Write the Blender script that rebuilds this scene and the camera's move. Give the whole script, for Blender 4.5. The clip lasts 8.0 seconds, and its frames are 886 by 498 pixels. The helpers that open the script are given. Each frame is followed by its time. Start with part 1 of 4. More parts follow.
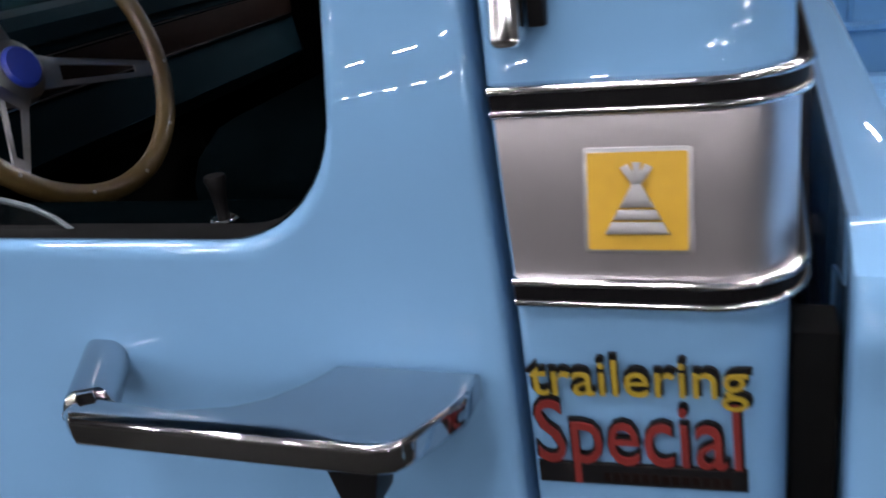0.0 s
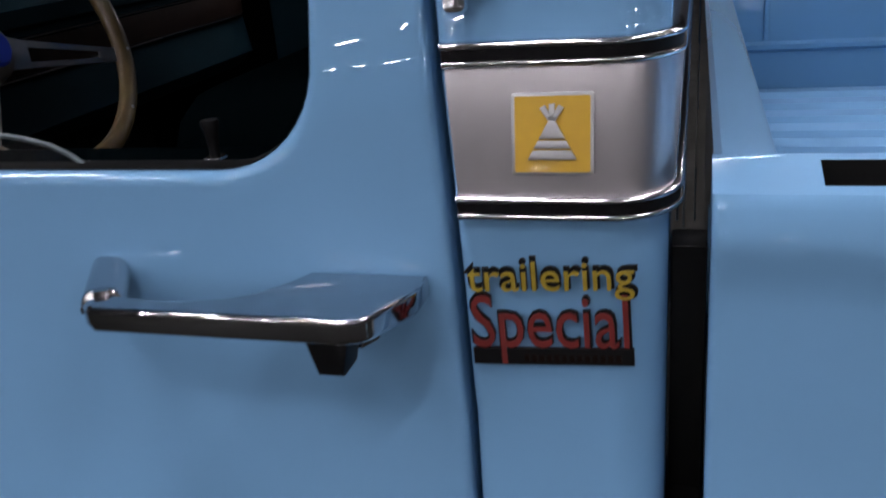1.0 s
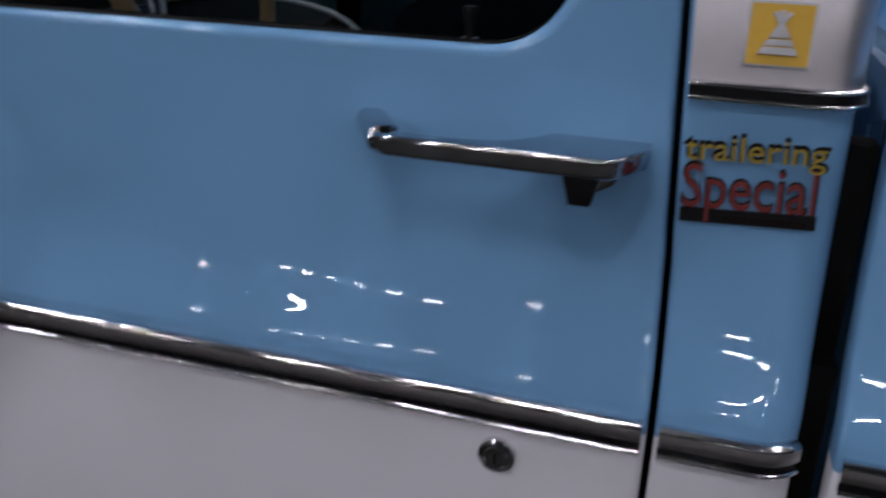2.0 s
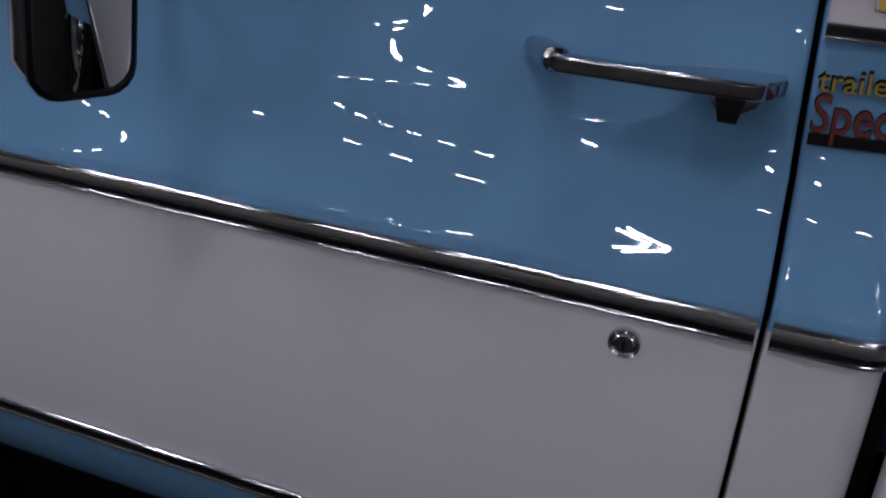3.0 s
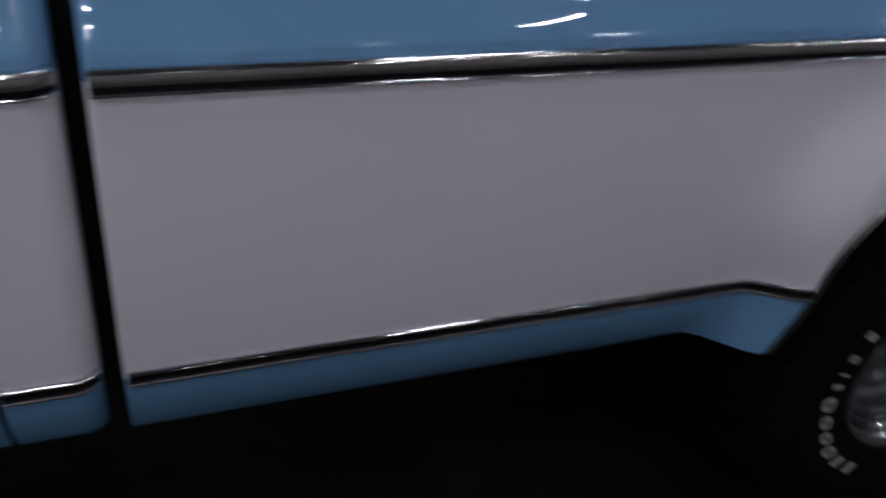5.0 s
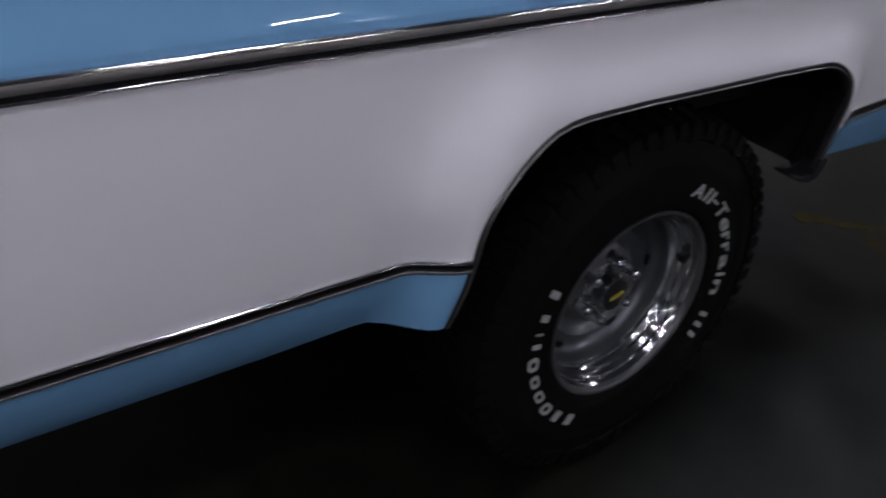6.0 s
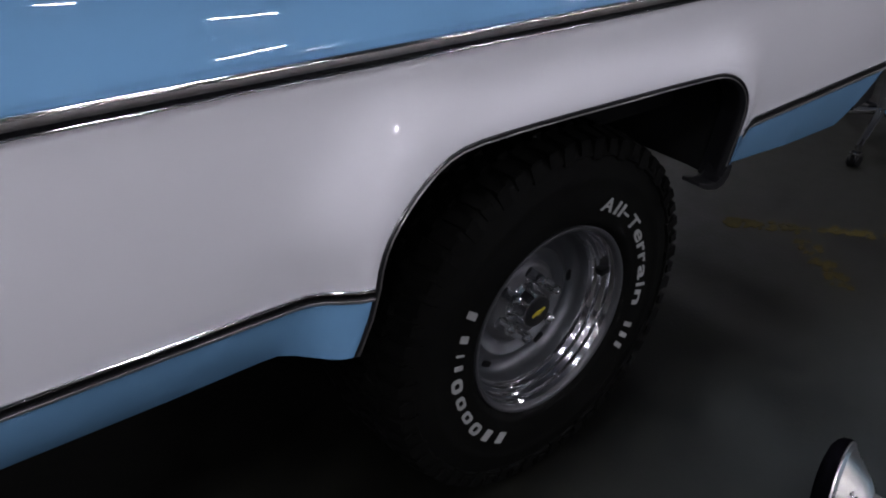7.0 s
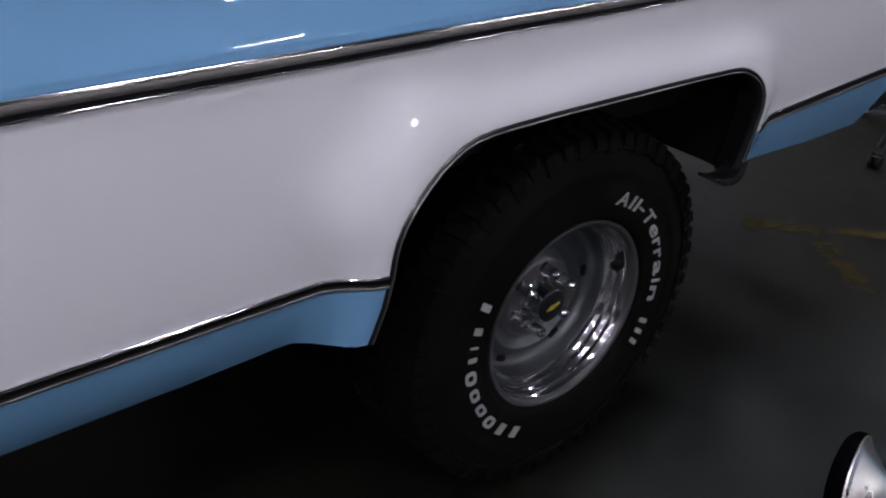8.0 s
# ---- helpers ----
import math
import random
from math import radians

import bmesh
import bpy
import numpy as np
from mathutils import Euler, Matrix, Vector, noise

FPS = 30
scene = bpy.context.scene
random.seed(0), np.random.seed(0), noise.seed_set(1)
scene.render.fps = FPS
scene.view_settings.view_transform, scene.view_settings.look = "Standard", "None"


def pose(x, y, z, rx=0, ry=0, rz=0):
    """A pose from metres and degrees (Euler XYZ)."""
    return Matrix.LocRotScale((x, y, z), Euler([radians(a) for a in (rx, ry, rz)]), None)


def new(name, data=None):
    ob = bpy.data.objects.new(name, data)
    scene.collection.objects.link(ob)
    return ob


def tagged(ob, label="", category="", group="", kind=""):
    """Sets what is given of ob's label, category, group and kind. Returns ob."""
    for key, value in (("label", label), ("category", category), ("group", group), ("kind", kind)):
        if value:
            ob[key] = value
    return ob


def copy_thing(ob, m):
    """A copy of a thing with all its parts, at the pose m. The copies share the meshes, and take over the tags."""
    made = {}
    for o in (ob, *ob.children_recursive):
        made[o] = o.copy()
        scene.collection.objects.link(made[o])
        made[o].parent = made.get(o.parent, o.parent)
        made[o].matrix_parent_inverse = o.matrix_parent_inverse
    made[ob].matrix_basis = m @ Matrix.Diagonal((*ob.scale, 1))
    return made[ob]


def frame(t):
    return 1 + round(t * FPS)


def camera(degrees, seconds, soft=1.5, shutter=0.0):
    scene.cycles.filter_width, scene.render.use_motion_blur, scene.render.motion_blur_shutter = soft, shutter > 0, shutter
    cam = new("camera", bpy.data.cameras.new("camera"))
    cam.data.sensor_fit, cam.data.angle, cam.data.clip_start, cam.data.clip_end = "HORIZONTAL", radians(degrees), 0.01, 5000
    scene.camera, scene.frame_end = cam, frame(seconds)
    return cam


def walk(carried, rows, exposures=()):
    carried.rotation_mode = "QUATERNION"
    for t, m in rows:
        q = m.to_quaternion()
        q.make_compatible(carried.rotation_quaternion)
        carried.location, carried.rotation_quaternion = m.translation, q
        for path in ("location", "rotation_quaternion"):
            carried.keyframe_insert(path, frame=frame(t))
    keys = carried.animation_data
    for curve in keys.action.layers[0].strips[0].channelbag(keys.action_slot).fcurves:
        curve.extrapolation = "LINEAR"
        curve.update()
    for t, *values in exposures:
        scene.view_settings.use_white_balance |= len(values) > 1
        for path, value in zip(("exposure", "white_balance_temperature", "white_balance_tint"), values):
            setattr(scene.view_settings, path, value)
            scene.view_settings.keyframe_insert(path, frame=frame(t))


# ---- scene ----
# camera and its walk: a hand-held sweep from the door to the rear wheel
cam = camera(53.67, 8.0, soft=1.9, shutter=0.5)
PATH = [
    (0.0, -1.4121, -0.2768, 1.4428, 18.416, -22.179, 7.219),
    (0.5, -1.3833, -0.3251, 1.4417, 15.953, -21.512, 7.704),
    (1.0, -1.3884, -0.3808, 1.4361, 15.097, -21.530, 4.635),
    (1.5, -1.4193, -0.4659, 1.4243, 14.948, -21.473, 3.097),
    (2.0, -1.4883, -0.5580, 1.3924, 17.677, -21.211, -1.875),
    (2.2, -1.5065, -0.5899, 1.3851, 18.924, -21.415, -2.989),
    (3.3, -1.5496, -0.7209, 1.3682, 20.245, -24.116, -5.303),
    (3.5, -1.5488, -0.7185, 1.3681, 18.834, -25.465, -5.524),
    (4.0, -1.5271, -0.6707, 1.3867, 10.194, -31.626, -5.628),
    (4.2, -1.4934, -0.6686, 1.3871, 4.450, -33.759, -7.152),
    (5.3, -1.3136, -0.7496, 1.3571, -26.331, -33.688, -5.145),
    (5.5, -1.2814, -0.7653, 1.3560, -29.119, -33.229, -5.574),
    (6.0, -1.1975, -0.8149, 1.3748, -35.890, -31.821, -5.104),
    (6.5, -1.1550, -0.8536, 1.3806, -39.405, -30.107, -3.838),
    (7.0, -1.1394, -0.8863, 1.3943, -39.807, -29.826, -2.953),
    (7.5, -1.1336, -0.8951, 1.3869, -40.201, -29.475, -3.045),
    (8.0, -1.1451, -0.9058, 1.3763, -38.525, -29.495, -2.729),
]
EXPOSURES = [(0.0, 0.78, 7000, 10), (0.5, 0.44, 6950, 9), (1.5, 0.05, 6750, 10), (2.0, -0.25, 6600, 10), (3.5, -0.85, 6500, 10), (4.2, -0.92, 6500, 10),
             (5.5, -0.42, 6500, 10), (6.0, -0.10, 6500, 10), (7.0, 0.21, 6500, 10), (8.0, 0.34, 6500, 10)]
walk(cam, [(t, pose(x, y, z, 90 + pitch, roll, yaw)) for t, x, y, z, yaw, pitch, roll in PATH], EXPOSURES)

# ---- world and light ----
world = bpy.data.worlds.new("world")
world.use_nodes = True
world.node_tree.nodes["Background"].inputs[0].default_value = (0.02, 0.022, 0.026, 1)
scene.world = world
LAMP = 272.0          # strength of the fluorescent tubes

# ---- materials ----


def material(name, color, rough=0.5, spread=0.4, metal=0.0, coat=0.0, vary=0.0, scale=30.0, bump=0.0, bump_scale=200.0, emit=0.0, aniso=0.0, rough_vary=0.0, coat_rough=0.03, spec=0.5):
    m = bpy.data.materials.new(name)
    m.use_nodes = True
    nt = m.node_tree
    b = nt.nodes["Principled BSDF"]
    b.inputs["Base Color"].default_value = (*color, 1)
    b.inputs["Roughness"].default_value = rough
    b.inputs["Metallic"].default_value = metal
    b.inputs["Specular IOR Level"].default_value = spec
    b.inputs["Coat Weight"].default_value = coat
    b.inputs["Coat Roughness"].default_value = coat_rough
    b.inputs["Anisotropic"].default_value = aniso
    if emit:
        b.inputs["Emission Color"].default_value = (*color, 1)
        b.inputs["Emission Strength"].default_value = emit
    tc = nt.nodes.new("ShaderNodeTexCoord")
    if vary or rough_vary:
        n1 = nt.nodes.new("ShaderNodeTexNoise")
        n1.inputs["Scale"].default_value = scale
        n1.inputs["Detail"].default_value = 6
        n2 = nt.nodes.new("ShaderNodeTexNoise")
        n2.inputs["Scale"].default_value = scale * 0.12
        n2.inputs["Detail"].default_value = 3
        nt.links.new(tc.outputs["Object"], n1.inputs["Vector"])
        nt.links.new(tc.outputs["Object"], n2.inputs["Vector"])
        add = nt.nodes.new("ShaderNodeMath")
        add.operation = "ADD"
        nt.links.new(n1.outputs["Fac"], add.inputs[0])
        nt.links.new(n2.outputs["Fac"], add.inputs[1])
        if vary:
            ramp = nt.nodes.new("ShaderNodeMapRange")
            ramp.inputs["From Min"].default_value = 1 - spread
            ramp.inputs["From Max"].default_value = 1 + spread
            ramp.inputs["To Min"].default_value = 1 - vary
            ramp.inputs["To Max"].default_value = 1 + vary
            nt.links.new(add.outputs[0], ramp.inputs["Value"])
            mix = nt.nodes.new("ShaderNodeVectorMath")
            mix.operation = "SCALE"
            mix.inputs[0].default_value = color
            nt.links.new(ramp.outputs[0], mix.inputs["Scale"])
            nt.links.new(mix.outputs[0], b.inputs["Base Color"])
        if rough_vary:
            rr = nt.nodes.new("ShaderNodeMapRange")
            rr.inputs["From Min"].default_value = 0.6
            rr.inputs["From Max"].default_value = 1.4
            rr.inputs["To Min"].default_value = max(0.02, rough - rough_vary)
            rr.inputs["To Max"].default_value = min(1, rough + rough_vary)
            nt.links.new(add.outputs[0], rr.inputs["Value"])
            nt.links.new(rr.outputs[0], b.inputs["Roughness"])
    if bump:
        n3 = nt.nodes.new("ShaderNodeTexNoise")
        n3.inputs["Scale"].default_value = bump_scale
        n3.inputs["Detail"].default_value = 4
        nt.links.new(tc.outputs["Object"], n3.inputs["Vector"])
        bp = nt.nodes.new("ShaderNodeBump")
        bp.inputs["Strength"].default_value = bump
        bp.inputs["Distance"].default_value = 0.002
        nt.links.new(n3.outputs["Fac"], bp.inputs["Height"])
        nt.links.new(bp.outputs[0], b.inputs["Normal"])
    return m


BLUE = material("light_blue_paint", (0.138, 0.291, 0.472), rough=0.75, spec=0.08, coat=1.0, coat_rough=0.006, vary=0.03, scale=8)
# darker than the body's blue, for the bed's far inner wall
BEDBLUE = material("darker_blue_bed_wall", (0.068, 0.185, 0.33), rough=0.6, spec=0.2, coat=0.4, coat_rough=0.1, vary=0.05, scale=8)
WHITE = material("white_paint", (0.69, 0.68, 0.705), rough=0.8, spec=0.05, coat=0.9, coat_rough=0.006, vary=0.02, scale=6)
HANDLECHROME = material("worn_handle_chrome", (0.54, 0.535, 0.55), rough=0.08, metal=1.0, rough_vary=0.04, scale=60)
CHROME = material("chrome", (0.72, 0.72, 0.73), rough=0.07, metal=1.0, rough_vary=0.04, scale=60)
DISHCHROME = material("dulled_dish_chrome", (0.70, 0.67, 0.64), rough=0.30, metal=1.0, rough_vary=0.05, scale=40)
STEEL = material("brushed_stainless", (0.66, 0.625, 0.64), rough=0.33, metal=1.0, vary=0.06, scale=40)
brush = STEEL.node_tree
coords, stretch, lines, relief = (brush.nodes.new(k) for k in ("ShaderNodeTexCoord", "ShaderNodeMapping", "ShaderNodeTexNoise", "ShaderNodeBump"))
stretch.inputs["Scale"].default_value = (14, 14, 3600)
lines.inputs["Scale"].default_value = 1.0
lines.inputs["Detail"].default_value = 3
relief.inputs["Strength"].default_value = 0.16
relief.inputs["Distance"].default_value = 0.0003
brush.links.new(coords.outputs["Object"], stretch.inputs["Vector"])
brush.links.new(stretch.outputs[0], lines.inputs["Vector"])
brush.links.new(lines.outputs["Fac"], relief.inputs["Height"])
brush.links.new(relief.outputs[0], brush.nodes["Principled BSDF"].inputs["Normal"])
BLACK = material("black_insert", (0.004, 0.004, 0.0045), rough=0.5, spec=0.15)
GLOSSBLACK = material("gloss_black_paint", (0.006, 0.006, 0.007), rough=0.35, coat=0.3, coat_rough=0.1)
UNDER = material("underbody_black", (0.004, 0.004, 0.004), rough=0.85, spec=0.15, vary=0.3, scale=20)
RUBBER = material("tyre_rubber", (0.0027, 0.0027, 0.0023), rough=0.75, spec=0.07, vary=0.25, scale=40, bump=0.25, bump_scale=260)
LETTER = material("white_tyre_letters", (0.29, 0.29, 0.28), rough=0.75, vary=0.12, scale=120)
SILVER = material("silver_wheel_paint", (0.092, 0.096, 0.104), rough=0.40, metal=0.75, coat=0.4, vary=0.06, scale=50)
YELLOW = material("yellow_enamel", (0.50, 0.295, 0.022), rough=0.45, coat=0.1, vary=0.06, scale=200)
MARKYELLOW = material("lemon_cap_enamel", (0.30, 0.25, 0.02), rough=0.4, coat=0.2, vary=0.06, scale=200)
LETTERYELLOW = material("yellow_letter_enamel", (0.27, 0.195, 0.02), rough=0.35, coat=0.4, vary=0.15, scale=300)
LETTERRED = material("red_letter_enamel", (0.125, 0.011, 0.009), rough=0.45, coat=0.1, vary=0.15, scale=300)
RIMLIP = material("dark_rim_lip", (0.09, 0.09, 0.095), rough=0.42, metal=0.6, vary=0.1, scale=60)
SATIN = material("satin_aluminium", (0.50, 0.475, 0.46), rough=0.42, metal=1.0, vary=0.08, scale=80)
PEWTER = material("cast_silver", (0.42, 0.42, 0.425), rough=0.42, metal=1.0, vary=0.08, scale=200)
WOOD = material("varnished_wood", (0.130, 0.088, 0.032), rough=0.3, coat=1.0, vary=0.25, scale=60)
# the teal vinyl again, with the unlit cab's shade put into its colour
SHADETRIM = material("shade_toned_vinyl", (0.0006, 0.0014, 0.0018), rough=0.9, spec=0.0, vary=0.1, scale=60, bump=0.2, bump_scale=400)
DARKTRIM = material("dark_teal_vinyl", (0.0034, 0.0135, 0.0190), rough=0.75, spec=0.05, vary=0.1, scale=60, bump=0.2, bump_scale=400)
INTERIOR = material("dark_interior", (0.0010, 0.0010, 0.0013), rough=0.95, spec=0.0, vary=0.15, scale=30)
WALNUT = material("dark_woodgrain_trim", (0.007, 0.0028, 0.0018), rough=0.6, spec=0.1, vary=0.3, scale=40)
HUBBLUE = material("blue_badge", (0.02, 0.05, 0.42), rough=0.3, coat=0.6)
RUBBERTRIM = material("rubber_seal", (0.0022, 0.0024, 0.0028), rough=0.75, spec=0.08)
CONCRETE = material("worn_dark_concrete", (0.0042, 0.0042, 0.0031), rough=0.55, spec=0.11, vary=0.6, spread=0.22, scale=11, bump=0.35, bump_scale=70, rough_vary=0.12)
# a pale pool of light mixed into the floor's colour beside the wheel
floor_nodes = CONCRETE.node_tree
pool_at, pool_scale, pool_shape, pool_noise, pool_edge, pool_mix = (floor_nodes.nodes.new(k) for k in (
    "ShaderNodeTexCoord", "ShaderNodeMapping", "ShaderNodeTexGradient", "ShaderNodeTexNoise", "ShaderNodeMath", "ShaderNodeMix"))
pool_scale.vector_type = "TEXTURE"
pool_scale.inputs["Location"].default_value = (0.62, -0.50, 0.0)
pool_scale.inputs["Scale"].default_value = (1.05, 0.68, 1.0)
pool_shape.gradient_type = "SPHERICAL"
pool_noise.inputs["Scale"].default_value = 2.6
pool_noise.inputs["Detail"].default_value = 5
pool_edge.operation = "MULTIPLY"
pool_mix.data_type = "RGBA"
pool_mix.inputs["B"].default_value = (0.034, 0.040, 0.041, 1)
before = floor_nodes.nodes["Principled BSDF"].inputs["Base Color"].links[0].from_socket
floor_nodes.links.new(pool_at.outputs["Object"], pool_scale.inputs["Vector"])
floor_nodes.links.new(pool_scale.outputs[0], pool_shape.inputs["Vector"])
floor_nodes.links.new(pool_at.outputs["Object"], pool_noise.inputs["Vector"])
floor_nodes.links.new(pool_shape.outputs["Fac"], pool_edge.inputs[0])
floor_nodes.links.new(pool_noise.outputs["Fac"], pool_edge.inputs[1])
floor_nodes.links.new(pool_edge.outputs[0], pool_mix.inputs["Factor"])
floor_nodes.links.new(before, pool_mix.inputs["A"])
floor_nodes.links.new(pool_mix.outputs["Result"], floor_nodes.nodes["Principled BSDF"].inputs["Base Color"])
FLOORYELLOW = material("worn_yellow_floor_paint", (0.028, 0.0210, 0.0045), rough=0.8, spec=0.05, vary=0.45, scale=60)
WALLPAINT = material("pale_wall_paint", (0.16, 0.165, 0.18), rough=0.7, vary=0.08, scale=2)
CEILPAINT = material("grey_ceiling_paint", (0.10, 0.105, 0.115), rough=0.8, vary=0.08, scale=2)
HOUSING = material("white_lamp_housing", (0.7, 0.7, 0.7), rough=0.5)
TUBE = material("fluorescent_tube", (0.94, 0.93, 1.05), emit=LAMP)
PALEBLUE = material("pale_blue_enamel", (0.16, 0.30, 0.38), rough=0.35, coat=0.7, vary=0.06, scale=30)
GLASS = bpy.data.materials.new("clear_glass")
GLASS.use_nodes = True
GLASS.node_tree.nodes["Principled BSDF"].inputs["Transmission Weight"].default_value = 1.0
GLASS.node_tree.nodes["Principled BSDF"].inputs["Roughness"].default_value = 0.0
GLASS.node_tree.nodes["Principled BSDF"].inputs["IOR"].default_value = 1.45
MIRROR = material("mirror_glass", (0.85, 0.86, 0.88), rough=0.01, metal=1.0)

# ---- mesh helpers ----


def part(name, bm, mats, parent=None, label="", smooth=True, angle=35.0):
    """Link a bmesh as one mesh object under a thing or a part."""
    me = bpy.data.meshes.new(name)
    bmesh.ops.remove_doubles(bm, verts=bm.verts, dist=1e-5)
    bmesh.ops.recalc_face_normals(bm, faces=bm.faces)
    for f in bm.faces:
        f.smooth = smooth
    lim = radians(angle)
    for e in bm.edges:
        if len(e.link_faces) == 2 and e.calc_face_angle(0) > lim:
            e.smooth = False
    bm.to_mesh(me)
    bm.free()
    for m in (mats if isinstance(mats, (list, tuple)) else [mats]):
        me.materials.append(m)
    ob = new(name, me)
    if parent is not None:
        ob.parent = parent
    if label:
        ob["label"] = label
    return ob


def empty(name, loc=(0, 0, 0)):
    ob = new(name)
    ob.location = loc
    ob.empty_display_size = 0.1
    return ob


def grid(bm, rows, closed=False, mat=None):
    """A sheet through rows of points; mat(i, j) gives a face's material."""
    vs = [[bm.verts.new(p) for p in r] for r in rows]
    n = len(rows[0])
    for i in range(len(rows) - 1):
        for j in range(n if closed else n - 1):
            k = (j + 1) % n
            f = bm.faces.new((vs[i][j], vs[i + 1][j], vs[i + 1][k], vs[i][k]))
            if mat:
                f.material_index = mat(i, j)
    return vs


def box(bm, lo, hi, bevel=0.0, mat=0, m=None):
    r = bmesh.ops.create_cube(bm, size=1)
    vs = r["verts"]
    c = [(a + b) / 2 for a, b in zip(lo, hi)]
    s = [b - a for a, b in zip(lo, hi)]
    for v in vs:
        v.co = Vector((c[0] + v.co.x * s[0], c[1] + v.co.y * s[1], c[2] + v.co.z * s[2]))
    fs = {f for v in vs for f in v.link_faces}
    for f in fs:
        f.material_index = mat
    if bevel:
        es = list({e for v in vs for e in v.link_edges})
        out = bmesh.ops.bevel(bm, geom=es, offset=bevel, segments=2, profile=0.6, affect="EDGES")
        for f in out["faces"]:
            f.material_index = mat
        vs = list({v for f in out["faces"] for v in f.verts} | {v for v in vs if v.is_valid})
    if m is not None:
        bmesh.ops.transform(bm, matrix=m, verts=[v for v in vs if v.is_valid])
    return vs


def prism(bm, outline, z0, z1, bevel=0.0, mat=0, m=None, segments=2):
    """An outline in x, y drawn up from z0 to z1."""
    lo = [bm.verts.new((x, y, z0)) for x, y in outline]
    hi = [bm.verts.new((x, y, z1)) for x, y in outline]
    n = len(outline)
    fs = [bm.faces.new(lo[::-1]), bm.faces.new(hi)]
    for i in range(n):
        k = (i + 1) % n
        fs.append(bm.faces.new((lo[i], lo[k], hi[k], hi[i])))
    for f in fs:
        f.material_index = mat
    vs = lo + hi
    if bevel:
        es = list({e for f in fs[:2] for e in f.edges})
        out = bmesh.ops.bevel(bm, geom=es, offset=bevel, segments=segments, profile=0.6, affect="EDGES")
        for f in out["faces"]:
            f.material_index = mat
        vs = list({v for f in out["faces"] for v in f.verts} | {v for v in vs if v.is_valid})
    if m is not None:
        bmesh.ops.transform(bm, matrix=m, verts=[v for v in vs if v.is_valid])
    return vs


def lathe(bm, profile, segs=96, mat=None, axis="y", a0=0.0, a1=2 * math.pi):
    """Turn a profile of (radius, depth) about the y axis."""
    full = abs(a1 - a0 - 2 * math.pi) < 1e-6
    k = segs if full else segs + 1
    rows = []
    for r, d in profile:
        rows.append([(r * math.cos(a0 + (a1 - a0) * i / segs), d, r * math.sin(a0 + (a1 - a0) * i / segs)) for i in range(k)])
    return grid(bm, rows, closed=full, mat=(lambda i, j: mat[i]) if mat else None)


def tube(bm, pts, radius, segs=12, mat=0, caps=True):
    """A round bar along points; radius may be a list."""
    pts = [Vector(p) for p in pts]
    rows = []
    up = Vector((0.123, 0.31, 0.94)).normalized()
    for i, p in enumerate(pts):
        d = (pts[min(i + 1, len(pts) - 1)] - pts[max(i - 1, 0)]).normalized()
        a = d.cross(up).normalized()
        b = d.cross(a).normalized()
        r = radius[i] if isinstance(radius, (list, tuple)) else radius
        rows.append([p + a * (r * math.cos(2 * math.pi * j / segs)) + b * (r * math.sin(2 * math.pi * j / segs)) for j in range(segs)])
    vs = grid(bm, rows, closed=True, mat=lambda i, j: mat)
    if caps:
        for row in (vs[0], vs[-1]):
            f = bm.faces.new(row)
            f.material_index = mat


def round_rect(a, b, c, n=4):
    pts = []
    for cx, cy, s in ((a - c, b - c, 0), (-a + c, b - c, 1), (-a + c, -b + c, 2), (a - c, -b + c, 3)):
        for i in range(n + 1):
            t = math.pi / 2 * (s + i / n)
            pts.append((cx + c * math.cos(t), cy + c * math.sin(t)))
    return pts


def hermite(knots):
    """A smooth curve through (z, y) knots."""
    zs = [k[0] for k in knots]
    ys = [k[1] for k in knots]
    n = len(zs)
    s = [(ys[i + 1] - ys[i]) / (zs[i + 1] - zs[i]) for i in range(n - 1)]
    t = [s[0]] + [(s[i - 1] + s[i]) / 2 for i in range(1, n - 1)] + [s[-1]]

    def f(z):
        z = min(max(z, zs[0]), zs[-1])
        i = 0
        while i < n - 2 and z > zs[i + 1]:
            i += 1
        h = zs[i + 1] - zs[i]
        u = (z - zs[i]) / h
        return ((2 * u ** 3 - 3 * u ** 2 + 1) * ys[i] + (u ** 3 - 2 * u ** 2 + u) * h * t[i]
                + (-2 * u ** 3 + 3 * u ** 2) * ys[i + 1] + (u ** 3 - u ** 2) * h * t[i + 1])
    return f


def text_bm(body, width=None, height=None, depth=0.001, offset=0.0):
    """Letters in the built-in font, in x and y, from the origin."""
    cu = bpy.data.curves.new("letters", "FONT")
    cu.body = body
    cu.size = 1.0
    cu.resolution_u = 3
    cu.offset = offset
    ob = new("letters", cu)
    me = bpy.data.meshes.new_from_object(ob)
    bpy.data.objects.remove(ob)
    bpy.data.curves.remove(cu)
    bm = bmesh.new()
    bm.from_mesh(me)
    bpy.data.meshes.remove(me)
    xs = [v.co.x for v in bm.verts]
    ys = [v.co.y for v in bm.verts]
    x0, x1, y0, y1 = min(xs), max(xs), min(ys), max(ys)
    sx = width / (x1 - x0) if width else None
    sy = height / (y1 - y0) if height else None
    sx = sx or sy
    sy = sy or sx
    for v in bm.verts:
        v.co = Vector(((v.co.x - x0) * sx, (v.co.y - y0) * sy, 0))
    bmesh.ops.remove_doubles(bm, verts=bm.verts, dist=1e-6)
    r = bmesh.ops.extrude_face_region(bm, geom=list(bm.faces))
    bmesh.ops.translate(bm, vec=(0, 0, depth), verts=[g for g in r["geom"] if isinstance(g, bmesh.types.BMVert)])
    return bm


